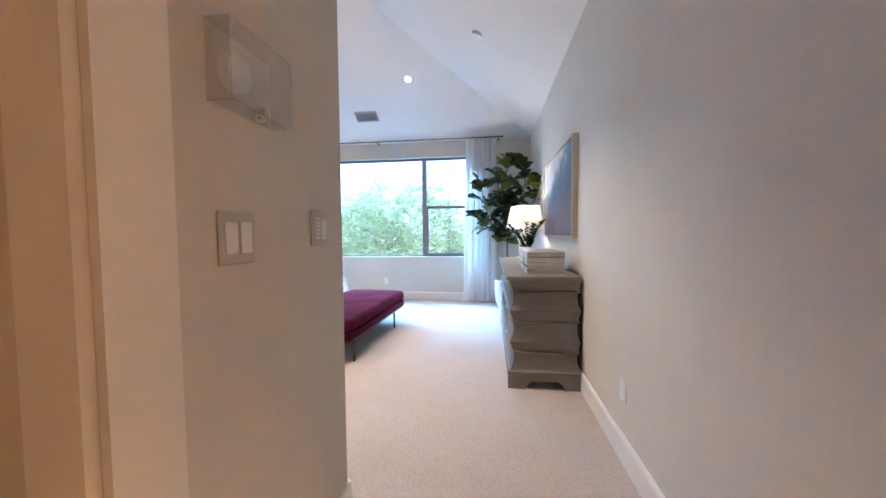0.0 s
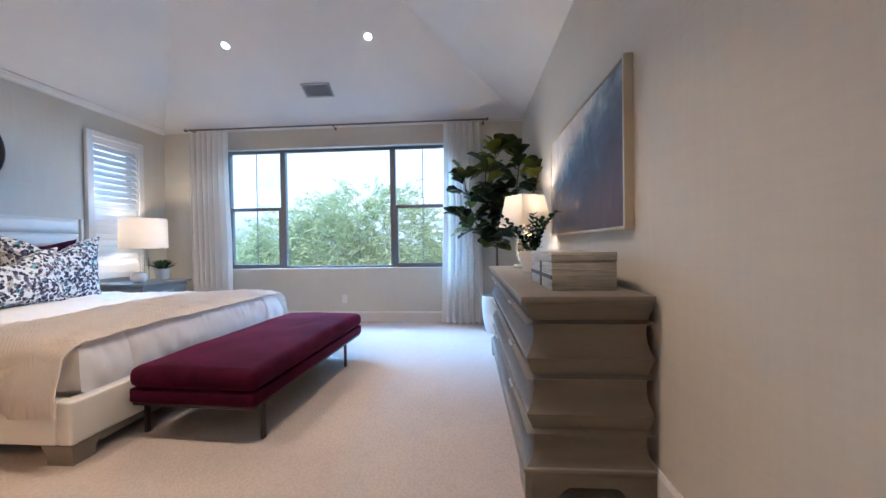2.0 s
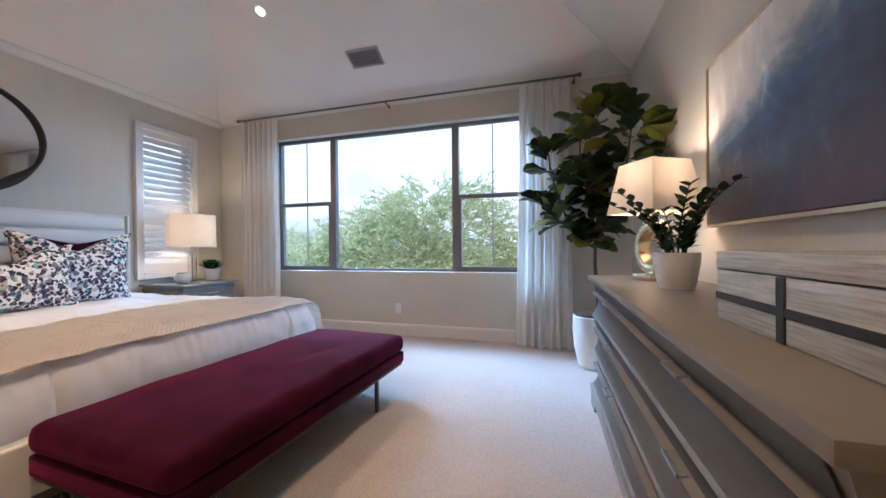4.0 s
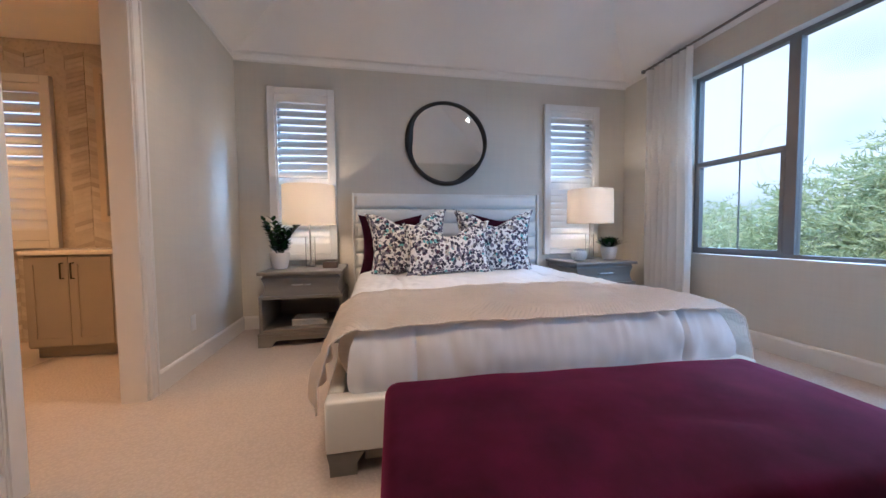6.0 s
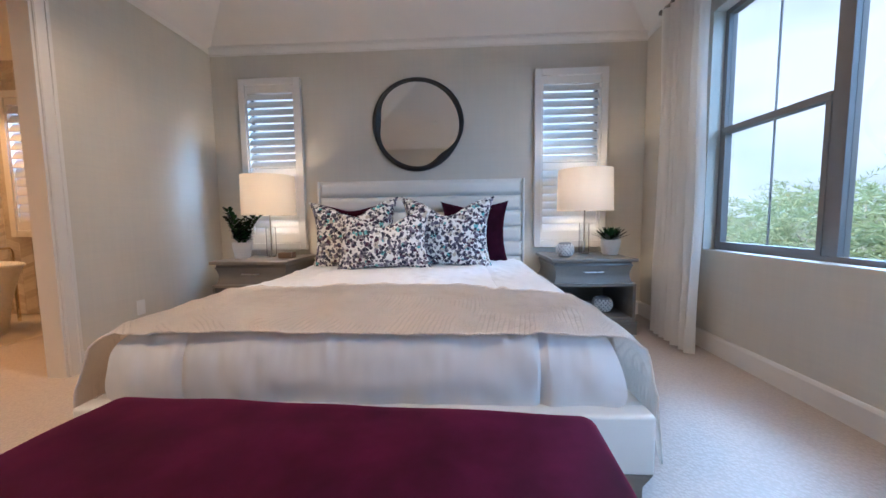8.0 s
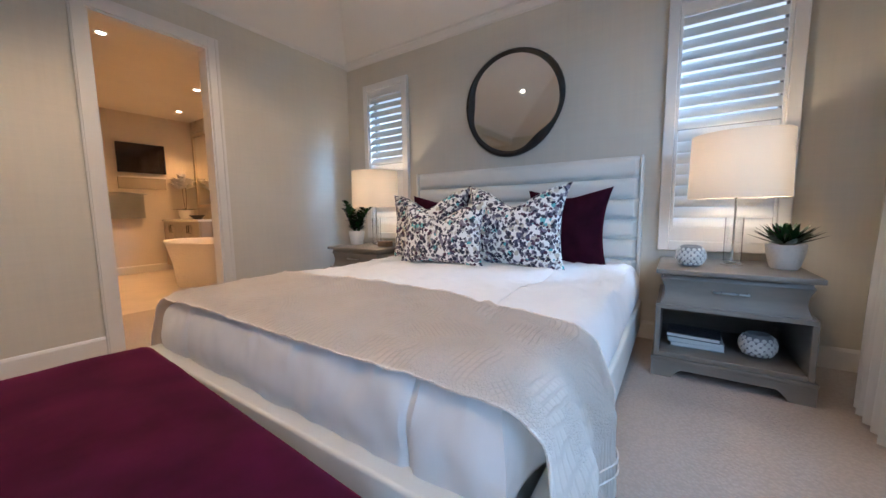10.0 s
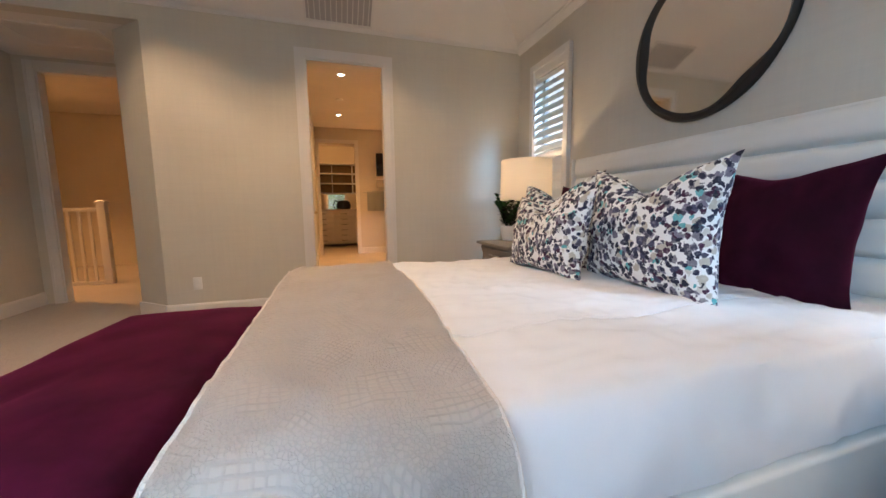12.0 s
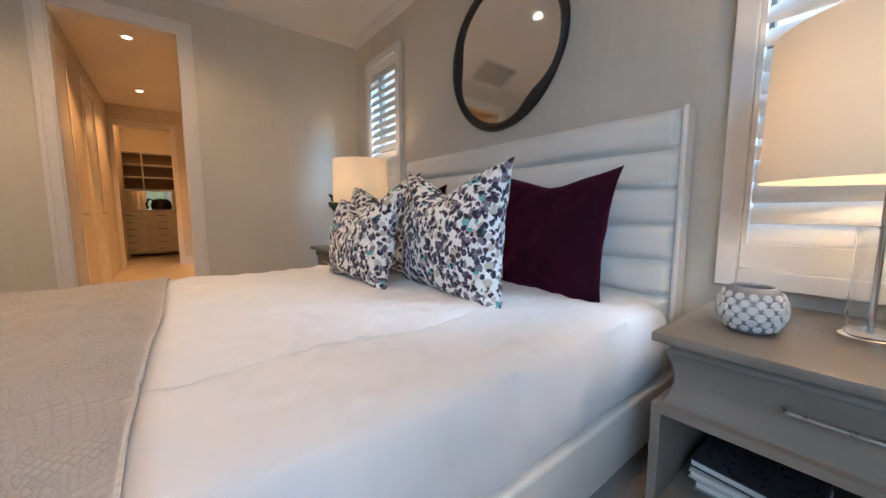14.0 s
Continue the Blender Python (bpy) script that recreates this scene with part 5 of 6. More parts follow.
zz_plant(pose(-3.86, 2.20, 0.646), 0.085, 0.15, 13, "small bushy houseplant in a white pot", 0.085, 0.5)
succulent(pose(-3.88, 5.66, 0.646), "spiky green succulent in a white pot")


def honeycomb_pot(m, r, h, label):
    """A squat white vessel covered with raised round dimples."""
    bm = lathe([(0, 0), (r * 0.55, 0), (r * 0.82, h * 0.16), (r, h * 0.46), (r * 0.92, h * 0.76), (r * 0.66, h * 0.98), (r * 0.60, h), (r * 0.56, h * 0.96), (r * 0.7, h * 0.6), (r * 0.5, h * 0.1), (0, h * 0.08)], 40)
    v = single("candle_holder", bm, M_POTGREY, m, label, "vase")
    dm = bmesh.new()
    for j in range(6):
        t = 0.14 + 0.135 * j
        prof = [(0.0, 0.55), (0.16, 0.82), (0.46, 1.0), (0.76, 0.92), (0.98, 0.66)]
        rr = np.interp(t, [p[0] for p in prof], [p[1] for p in prof]) * r
        cnt = 14
        for i in range(cnt):
            a = 2 * math.pi * (i + 0.5 * (j % 2)) / cnt
            s = rr * math.pi / cnt * 0.82
            c = Vector((rr * math.cos(a), rr * math.sin(a), t * h))
            o = Vector((math.cos(a), math.sin(a), (t - 0.46) * 1.3)).normalized()
            e1 = Vector((-math.sin(a), math.cos(a), 0))
            e2 = o.cross(e1)
            ring = [dm.verts.new(c + (e1 * math.cos(q * math.pi / 3) + e2 * math.sin(q * math.pi / 3)) * s) for q in range(6)]
            ring2 = [dm.verts.new(c + o * s * 0.35 + (e1 * math.cos(q * math.pi / 3) + e2 * math.sin(q * math.pi / 3)) * s * 0.75) for q in range(6)]
            for q in range(6):
                dm.faces.new((ring[q], ring[(q + 1) % 6], ring2[(q + 1) % 6], ring2[q]))
            dm.faces.new(ring2)
    part("relief", dm, M_CERAMIC, v)


honeycomb_pot(pose(-3.77, 5.22, 0.646), 0.075, 0.125, "white honeycomb candle holder on the nightstand")
honeycomb_pot(pose(-3.78, 5.56, 0.146), 0.084, 0.13, "grey-white honeycomb vase on the nightstand shelf")


def book(m, w, d, t, cover, label):
    b = thing("book", m, label, "book")
    part("page_block", rbox(-d / 2 + 0.004, d / 2 - 0.006, -w / 2 + 0.004, w / 2 - 0.004, 0.003, t - 0.003, 0.001, 1), M_PAPER, b)
    c = bmesh.new()
    box(c, -d / 2, d / 2, -w / 2, w / 2, 0, 0.003)
    box(c, -d / 2, d / 2, -w / 2, w / 2, t - 0.003, t)
    box(c, -d / 2, -d / 2 + 0.003, -w / 2, w / 2, 0.003, t - 0.003)
    part("cover", c, cover, b)


book(pose(-3.82, 5.27, 0.146, 0, 0, 3), 0.27, 0.22, 0.028, M_BOOKGREY, "grey coffee-table book on the nightstand shelf")
book(pose(-3.815, 5.265, 0.1745, 0, 0, 0), 0.28, 0.22, 0.022, M_PAPER, "white coffee-table book on the nightstand shelf")
book(pose(-3.82, 5.26, 0.197, 0, 0, -4), 0.27, 0.21, 0.026, M_BOOKDARK, "dark photographic book on a stack of books")
book(pose(-3.80, 2.47, 0.146, 0, 0, 2), 0.30, 0.23, 0.03, M_PAPER, "white coffee-table book on the nightstand shelf")
book(pose(-3.80, 2.465, 0.1765, 0, 0, -3), 0.28, 0.22, 0.022, M_PAPER, "white book on a stack of books")
single("trinket_box", rbox(-0.045, 0.045, -0.065, 0.065, 0, 0.055, 0.004), M_BROWNWOOD, pose(-3.82, 2.655, 0.646), "small brown wooden box on the nightstand", "box")


# ---- round mirror ----
def round_mirror():
    f = thing("round_mirror", pose(XW + 0.004, 3.87, 1.945), "round mirror with irregular black carved wood frame", "mirror")
    glass = bmesh.new()
    n = 96
    R = 0.462
    a0, a1 = [], []

    def inner(a):
        # the frame swells at the lower right and at the left
        sw = 0.05 * math.exp(-(((a + 0.9 + math.pi) % (2 * math.pi) - math.pi) / 0.36) ** 2) + 0.045 * math.exp(-(((a - 3.05 + math.pi) % (2 * math.pi) - math.pi) / 0.40) ** 2)
        return R - 0.046 - sw - 0.006 * math.sin(2 * a)

    def outer(a):
        return R + 0.006 * math.sin(3 * a + 0.6) - 0.008 * math.exp(-(((a + 0.5 + math.pi) % (2 * math.pi) - math.pi) / 0.3) ** 2)
    for k in range(n):
        a = 2 * math.pi * k / n
        a0.append(glass.verts.new((0.012, (inner(a) + 0.01) * math.cos(a), (inner(a) + 0.01) * math.sin(a))))
        a1.append(glass.verts.new((0.006, (inner(a) + 0.01) * math.cos(a), (inner(a) + 0.01) * math.sin(a))))
    glass.faces.new(a0)
    glass.faces.new(a1[::-1])
    for k in range(n):
        glass.faces.new((a0[k], a1[k], a1[(k + 1) % n], a0[(k + 1) % n]))
    part("glass", glass, M_MIRROR, f, "mirror glass", False)
    fr = bmesh.new()
    rings = []
    for k in range(n):
        a = 2 * math.pi * k / n
        i, o = inner(a), outer(a)
        m = (i + o) / 2
        sec = ((i, 0.013), (i + 0.006, 0.026), (m, 0.042), (o - 0.006, 0.030), (o, 0.012), (o - 0.004, 0.0), (i, 0.0))
        rings.append([fr.verts.new((h, r * math.cos(a), r * math.sin(a))) for r, h in sec])
    for k in range(n):
        p, q = rings[k], rings[(k + 1) % n]
        for i in range(7):
            fr.faces.new((p[i], p[(i + 1) % 7], q[(i + 1) % 7], q[i]))
    part("frame", fr, M_DARKWOOD, f)


round_mirror()


# ---- dresser and what stands on it ----
def dresser():
    """Its back at x = 0 (the wall), its front at -x, its length along y from the near end."""
    d = thing("dresser", pose(XE - 0.018, 2.76, 0), "grey-washed six-drawer dresser with scalloped sides", "dresser")
    dep, ln = 0.505, 2.00
    part("top", rbox(-dep - 0.022, 0, -0.018, ln + 0.018, 0.800, 0.832, 0.007, 2), M_GREYWOOD, d)
    tiers = ((0.135, 0.350), (0.352, 0.578), (0.580, 0.799))
    for t0, t1 in tiers:
        lv = []
        for k in range(20):
            t = k / 19
            ins = 0.036 * math.sin(math.pi * t ** 0.85) if k not in (0, 12) else 0
            lv.append((-dep + ins, -ins * 0.6, ins * 0.75, ln - ins * 0.75, t0 + (t1 - t0) * t))
        part("tier", loft(lv), M_GREYWOOD, d)
        for c in range(2):
            y0, y1 = 0.035 + c * (ln / 2 - 0.02), ln / 2 - 0.01 + c * (ln / 2 - 0.025)
            dm = bmesh.new()

            def fn(u, v):
                t = 0.06 + 0.88 * v
                return (-dep + 0.036 * math.sin(math.pi * t ** 0.85) - 0.005, y0 + (y1 - y0) * u, t0 + (t1 - t0) * t)
            grid(dm, fn, 2, 12)
            bmesh.ops.solidify(dm, geom=dm.faces[:], thickness=0.004)
            dr = part("drawer", dm, M_GREYWOOD, d)
            ym, zm = (y0 + y1) / 2, (t0 + t1) / 2 + 0.035
            hx = -dep + 0.03
            hb = tube(bmesh.new(), [(hx, ym - 0.055, zm), (hx - 0.032, ym - 0.055, zm - 0.004), (hx - 0.032, ym + 0.055, zm - 0.004), (hx, ym + 0.055, zm)], 0.0065, 6)
            part("handle", hb, M_PEWTER, dr, "pewter bar pull")
            bp = rbox(hx - 0.001, hx + 0.003, ym - 0.07, ym + 0.07, zm - 0.018, zm + 0.018, 0.002, 1)
            part("backplate", bp, M_PEWTER, dr, "pewter backplate")
    part("moulding", rbox(-dep - 0.016, 0, -0.014, ln + 0.014, 0.112, 0.134, 0.007, 2), M_GREYWOOD, d)
    bm = arch_board(ln + 0.016, 0.112, 0.14, 0.062, 0.022, "x")
    bmesh.ops.translate(bm, verts=bm.verts[:], vec=(-dep - 0.010, ln / 2, 0))
    part("front_apron", bm, M_GREYWOOD, d)
    for y in (-0.008, ln - 0.014):
        bm = arch_board(dep - 0.014, 0.112, 0.10, 0.06, 0.022, "y")
        bmesh.ops.translate(bm, verts=bm.verts[:], vec=(-dep / 2 + 0.006, y, 0))
        part("side_apron", bm, M_GREYWOOD, d)


dresser()
TOP = 0.833


def decor_box():
    b = thing("decorative_box", pose(0.64, 3.14, TOP), "lidded silver-grey veneer box with banded front", "box")
    part("body", rbox(-0.14, 0.14, -0.24, 0.24, 0, 0.125, 0.003), M_BOX, b)
    part("lid", rbox(-0.142, 0.142, -0.242, 0.242, 0.128, 0.17, 0.003), M_BOX, b)
    part("band", rbox(-0.143, -0.139, -0.242, 0.242, 0.05, 0.068, 0.001, 1), M_DARKWOOD, b, "dark inlaid band")
    part("band", rbox(-0.1435, -0.139, -0.03, -0.005, 0.0, 0.125, 0.001, 1), M_DARKWOOD, b, "dark inlaid band")


decor_box()
zz_plant(pose(0.62, 4.06, TOP), 0.090, 0.155, 12, "leafy dark green plant in a round white pot", 0.066, 0.72)


def ring_lamp():
    l = thing("ring_lamp", pose(0.635, 4.44, TOP, 0, 0, 30), "champagne metal ring lamp with lit tapered shade", "lamp")
    part("foot", rbox(-0.085, 0.085, -0.06, 0.06, 0, 0.035, 0.003), M_GOLDSILVER, l, "layered metal foot")
    bm = bmesh.new()
    n = 56
    rings = []
    ax = Vector((-0.24, -0.971, 0))
    for k in range(n):
        a = 2 * math.pi * k / n
        c, s = math.cos(a), math.sin(a)
        rings.append([bm.verts.new(ax * (c * r) + Vector((0.971, -0.24, 0)) * w + Vector((0, 0, 0.175 + s * r))) for r, w in ((0.138, -0.03), (0.138, 0.03), (0.130, 0.034), (0.100, 0.034), (0.094, 0.03), (0.094, -0.03), (0.100, -0.034), (0.130, -0.034))])
    for k in range(n):
        p, q = rings[k], rings[(k + 1) % n]
        for i in range(8):
            bm.faces.new((p[i], p[(i + 1) % 8], q[(i + 1) % 8], q[i]))
    part("ring", bm, M_GOLDSILVER, l)
    part("neck", lathe([(0, 0.313), (0.012, 0.313), (0.012, 0.40), (0, 0.40)], 12), M_GOLDSILVER, l)
    sh = loft([(-0.165, 0.165, -0.16, 0.16, 0.36), (-0.12, 0.12, -0.115, 0.115, 0.63)], False)
    part("shade", sh, M_SHADETHICK, l, "cream tapered rectangular shade")
    part("bulb", lathe([(0, 0.40), (0.014, 0.40), (0.03, 0.45), (0.03, 0.47), (0.015, 0.495), (0, 0.50)], 16), M_BULB, l)


ring_lamp()


def picture():
    p = thing("painting", pose(XE - 0.003, 3.655, 1.50), "abstract indigo and white painting in champagne frame", "painting")
    w, h = 0.695, 0.395
    c = bmesh.new()
    for q in ((-w, -w + 0.014, -h, h), (w - 0.014, w, -h, h), (-w + 0.014, w - 0.014, -h, -h + 0.014), (-w + 0.014, w - 0.014, h - 0.014, h)):
        box(c, -0.042, 0.0, *q)
    part("frame", c, M_FRAMEGOLD, p)
    part("canvas", rbox(-0.034, -0.004, -w + 0.018, w - 0.018, -h + 0.018, h - 0.018, 0.002, 1), M_PAINTING, p, "painted canvas")


picture()


# ---- fig tree ----
def fig_leaf(bm, p, d, length, width, roll, droop):
    """An obovate, wavy leaf with a creased midrib."""
    d = d.normalized()
    up = Vector((0, 0, 1))
    s = d.cross(up)
    s = s.normalized() if s.length > 0.01 else Vector((1, 0, 0))
    nrm = s.cross(d)
    s = s * math.cos(roll) + nrm * math.sin(roll)
    nrm = s.cross(d).normalized()
    rows = []
    prof = (0.05, 0.34, 0.58, 0.80, 0.96, 1.0, 0.94, 0.72, 0.30)
    for i, wv in enumerate(prof):
        t = i / 8
        c = p + d * (length * t) + Vector((0, 0, -droop * length * t * t))
        w = width / 2 * wv
        wave = 0.10 * w * math.sin(i * 2.1)
        rows.append([bm.verts.new(c - s * w + nrm * (w * 0.28 + wave)), bm.verts.new(c - s * w * 0.5 + nrm * w * 0.08), bm.verts.new(c), bm.verts.new(c + s * w * 0.5 + nrm * w * 0.08), bm.verts.new(c + s * w + nrm * (w * 0.28 - wave))])
    for a, b in zip(rows, rows[1:]):
        for k in range(4):
            bm.faces.new((a[k], a[k + 1], b[k + 1], b[k]))


def fig_tree():
    rnd = random.Random(7)
    t = thing("fiddle_leaf_fig", pose(0.48, 5.52, 0), "tall fiddle-leaf fig in a round white planter", "tree")
    part("pot", lathe([(0, 0), (0.125, 0), (0.14, 0.01), (0.175, 0.16), (0.188, 0.32), (0.182, 0.43), (0.172, 0.435), (0.165, 0.42), (0.165, 0.37), (0, 0.37)], 40), M_MATTEPOT, t, "matte white planter")
    part("soil", lathe([(0, 0.371), (0.160, 0.371), (0.164, 0.388), (0.0, 0.40)], 32), M_SOIL, t)
    br = bmesh.new()
    tube(br, [(0.02, 0, 0.36), (0.015, 0.0, 0.6), (-0.005, 0.0, 0.85), (0.0, 0.0, 1.08)], [0.017, 0.016, 0.015, 0.014], 10)
    limbs = [
        [(0.0, 0.0, 1.0), (-0.12, -0.03, 1.08), (-0.22, -0.06, 1.25), (-0.30, -0.1, 1.5), (-0.36, -0.14, 1.75), (-0.38, -0.12, 2.0)],
        [(0.0, 0.0, 1.05), (-0.02, 0.02, 1.3), (-0.04, 0.02, 1.6), (-0.06, -0.02, 1.9), (-0.03, -0.04, 2.2), (0.02, -0.05, 2.38)],
        [(0.0, 0.0, 1.05), (0.10, -0.04, 1.25), (0.16, -0.10, 1.5), (0.22, -0.12, 1.8), (0.25, -0.14, 2.1), (0.24, -0.15, 2.3)],
        [(0.12, -0.05, 1.3), (0.25, -0.18, 1.42), (0.34, -0.34, 1.6), (0.38, -0.46, 1.8), (0.40, -0.5, 1.95)],
        [(-0.04, 0.01, 1.5), (-0.10, -0.14, 1.65), (-0.14, -0.26, 1.85), (-0.14, -0.32, 2.1)],
        [(-0.2, -0.05, 1.2), (-0.34, -0.2, 1.28), (-0.44, -0.3, 1.42)],
    ]
    lf = bmesh.new()
    for li, L in enumerate(limbs):
        pts = [Vector((q[0], q[1], q[2] if q[2] < 1.1 else 1.1 + (q[2] - 1.1) * 0.84)) for q in L]
        tube(br, pts, [0.012 - 0.007 * i / (len(pts) - 1) for i in range(len(pts))], 7)
        for i in range(1, len(pts)):
            for k in range(8 if i < len(pts) - 1 else 10):
                p = pts[i - 1].lerp(pts[i], rnd.uniform(0.3, 1.0))
                a = rnd.uniform(0, 2 * math.pi)
                d = Vector((math.cos(a), math.sin(a) - 0.15, rnd.uniform(-0.25, 0.95) + (0.6 if i == len(pts) - 1 else 0)))
                end = p + d.normalized() * 0.24
                if end.x > 0.33 or end.y > 0.30:
                    d.x, d.y = -abs(d.x), -abs(d.y)
                fig_leaf(lf, p + d.normalized() * 0.03, d, rnd.uniform(0.16, 0.245), rnd.uniform(0.135, 0.195), rnd.uniform(-0.7, 0.7), rnd.uniform(0.05, 0.4))
    part("trunk", br, M_BARK, t, "slender brown branching trunk")
    part("foliage", lf, M_FIG, t, "large glossy wavy green leaves")


fig_tree()


# ---- curtains ----
def curtain(name, x0, x1, xb0, xb1, folds, seed, label):
    bm = bmesh.new()

    def fn(u, v):
        z = 2.665 - (2.650 + 0.012 * noise.noise((u * 5, 0.4, seed))) * v
        flare = v ** 1.5
        a, b = x0 + (xb0 - x0) * flare, x1 + (xb1 - x1) * flare
        amp = 0.038 + 0.020 * v
        ph = u * folds * 2 * math.pi + (0.5 + 1.6 * v) * noise.noise((u * 3, v * 1.1, seed))
        y = 5.985 + amp * (0.75 + 0.6 * noise.noise((u * 4, v * 0.8, seed + 7))) * (math.sin(ph) + 0.25 * math.sin(2 * ph + 0.7)) + 0.022 * noise.noise((u * 6, v * 2.5, seed + 3)) - 0.05 * flare
        return (a + (b - a) * u + 0.008 * math.cos(ph * 2), y, z)
    grid(bm, fn, folds * 14, 44)
    c = single(name, bm, M_CURTAIN, pose(0, 0, 0), label, "curtain", "curtains at the window")
    for k in range(folds):
        x = x0 + (x1 - x0) * (k + 0.25) / folds
        part("pleat_tab", box(bmesh.new(), x - 0.012, x + 0.012, 6.012, 6.024, 2.60, 2.672), M_CURTAIN, c)
    return c


curtain("curtain", -3.75, -3.18, -3.68, -3.10, 7, 1, "off-white pleated linen curtain panel")
curtain("curtain", -0.18, 0.31, -0.23, 0.32, 6, 8, "off-white pleated linen curtain panel")


def curtain_rod():
    r = thing("curtain_rod", pose(0, 6.0, 2.70), "long thin pewter curtain rod with rings", "curtain rod")
    part("rod", tube(bmesh.new(), [(-3.79, 0, 0), (0.40, 0, 0)], 0.011, 10), M_ROD, r)
    for x in (-3.80, 0.41):
        part("finial", rbox(x - 0.016, x + 0.016, -0.016, 0.016, -0.016, 0.016, 0.004), M_ROD, r)
    for x in (-3.70, -1.68, 0.36):
        b = bmesh.new()
        tube(b, [(x, 0, -0.012), (x, 0.107, -0.012)], 0.008, 8)
        box(b, x - 0.015, x + 0.015, 0.10, 0.107, -0.04, 0.03)
        part("bracket", b, M_ROD, r)
    rg = bmesh.new()
    pts = [(0, 0.017 * math.cos(a * math.pi / 6), 0.017 * math.sin(a * math.pi / 6) - 0.005) for a in range(13)]
    tube(rg, pts, 0.0028, 6)
    me = mesh_from("ring", rg, M_ROD)
    for a, b, n in ((-3.74, -3.20, 7), (-0.17, 0.30, 6)):
        for k in range(n):
            o = new("ring", me)
            o.parent = r
            o.location = (a + (b - a) * (k + 0.25) / n, 0, 0)


curtain_rod()


# ---- ceiling fittings ----
SL = math.degrees(math.atan(RISE))


def on_slope(x, y, side):
    """A pose on the ceiling's north, south or east slope, with -z into the room."""
    if side == "n":
        return pose(x, y, ZW + RISE * (YN - y) - 0.002, -SL, 0, 0)
    if side == "s":
        return pose(x, y, ZW + RISE * (y - YS) - 0.002, SL, 0, 0)
    return pose(x, y, ZW + RISE * (XE - x) - 0.002, 0, SL, 0)


def downlight(m, watts, label="recessed ceiling downlight, lit", level=False, color=WARM):
    d = thing("downlight", m, label, "ceiling light", "recessed downlights")
    part("trim_ring", lathe([(0.058, 0.0), (0.058, -0.005), (0.052, -0.008), (0.038, -0.006), (0.034, 0.0)], 28, False), M_PLASTIC, d)
    part("lens", lathe([(0.0, -0.003), (0.036, -0.003)], 28, False), M_CANLIGHT, d, "glowing lens")
    p = m.translation
    lamp("downlight_beam", "SPOT", look(p + Vector((0, 0, -0.03)), p + Vector((0, 0, -1))), watts, color, 0.04, spot=106)


for x, y, s in ((-2.50, 5.03, "n"), (-0.90, 5.02, "n"), (-2.36, 2.71, "s"), (-0.78, 2.65, "s")):
    downlight(on_slope(x, y, s), 72 if s == "s" else 30, color=SOFTWARM)
for x, y in ((-2.31, 0.53), (-2.31, -1.5), (-3.51, -0.49), (-3.80, -1.90)):
    downlight(pose(x, y, ZB - 0.002), 56, color=WARMER)
# added fitting, out of view, for the warm light on the landing
downlight(pose(1.9, -0.3, 2.738), 150, color=WARMER)
# added fill lamp without a fitting, brightens the closet
lamp("closet_fill", "POINT", pose(-2.3, -3.7, 2.5), 8, WARMER, 0.08)
for x, y in ((-3.90, 5.43), (-3.90, 2.465)):
    lamp("bedside_bulb", "POINT", pose(x, y, 0.646 + 0.62), 5.2, WARM, 0.035)
lamp("dresser_bulb", "POINT", pose(0.635, 4.44, TOP + 0.565), 6.0, WARM, 0.02)


def vent(m, w, h, n, name, label, mat, along="x"):
    v = thing(name, m, label, "vent")
    c = bmesh.new()
    t = 0.02
    for q in ((-w / 2, w / 2, -h / 2, -h / 2 + t), (-w / 2, w / 2, h / 2 - t, h / 2), (-w / 2, -w / 2 + t, -h / 2 + t, h / 2 - t), (w / 2 - t, w / 2, -h / 2 + t, h / 2 - t)):
        box(c, *q, -0.012, 0.0)
    part("frame", c, mat, v)
    # dark sheet stands in for the shaded duct behind the slats
    part("duct_shade", box(bmesh.new(), -w / 2 + t, w / 2 - t, -h / 2 + t, h / 2 - t, -0.002, 0.0), M_METAL if mat is M_VENT else M_VENT, v, "", False)
    span = w if along == "x" else h
    other = h if along == "x" else w
    for k in range(n):
        a = -span / 2 + t + (span - 2 * t) * (k + 0.5) / n
        s = bmesh.new()
        if along == "x":
            box(s, a - 0.003, a + 0.003, -other / 2 + t, other / 2 - t, -0.011, -0.003)
        else:
            box(s, -other / 2 + t, other / 2 - t, a - 0.003, a + 0.003, -0.011, -0.003)
        part("slat", s, mat, v, "", False)


vent(on_slope(-1.70, 5.58, "n"), 0.36, 0.20, 16, "ceiling_vent", "grey louvred ceiling air vent", M_VENT)
vent(on_slope(-2.27, 1.93, "s"), 0.62, 0.34, 12, "return_grille", "white louvred return air grille", M_HATCH)
single("smoke_detector", lathe([(0, 0), (0.055, 0), (0.055, -0.018), (0.045, -0.03), (0, -0.032)], 28), M_PLASTIC, on_slope(0.10, 3.76, "e"), "round white ceiling detector", "detector")
single("bath_speaker", lathe([(0, 0), (0.06, 0), (0.055, -0.01), (0, -0.012)], 28), M_PLASTIC, pose(-2.31, -0.55, ZB - 0.001), "round white ceiling sprinkler cover", "detector")
hb = thing("attic_hatch", pose(0.12, 1.22, ZH - 0.001), "white framed attic hatch in the hall ceiling", "hatch")
c = bmesh.new()
for q in ((-0.36, 0.36, -0.24, -0.20), (-0.36, 0.36, 0.20, 0.24), (-0.36, -0.32, -0.20, 0.20), (0.32, 0.36, -0.20, 0.20)):
    box(c, *q, -0.012, 0)
part("frame", c, M_TRIM, hb)
part("panel", box(bmesh.new(), -0.32, 0.32, -0.20, 0.20, -0.006, 0), M_HATCH, hb)


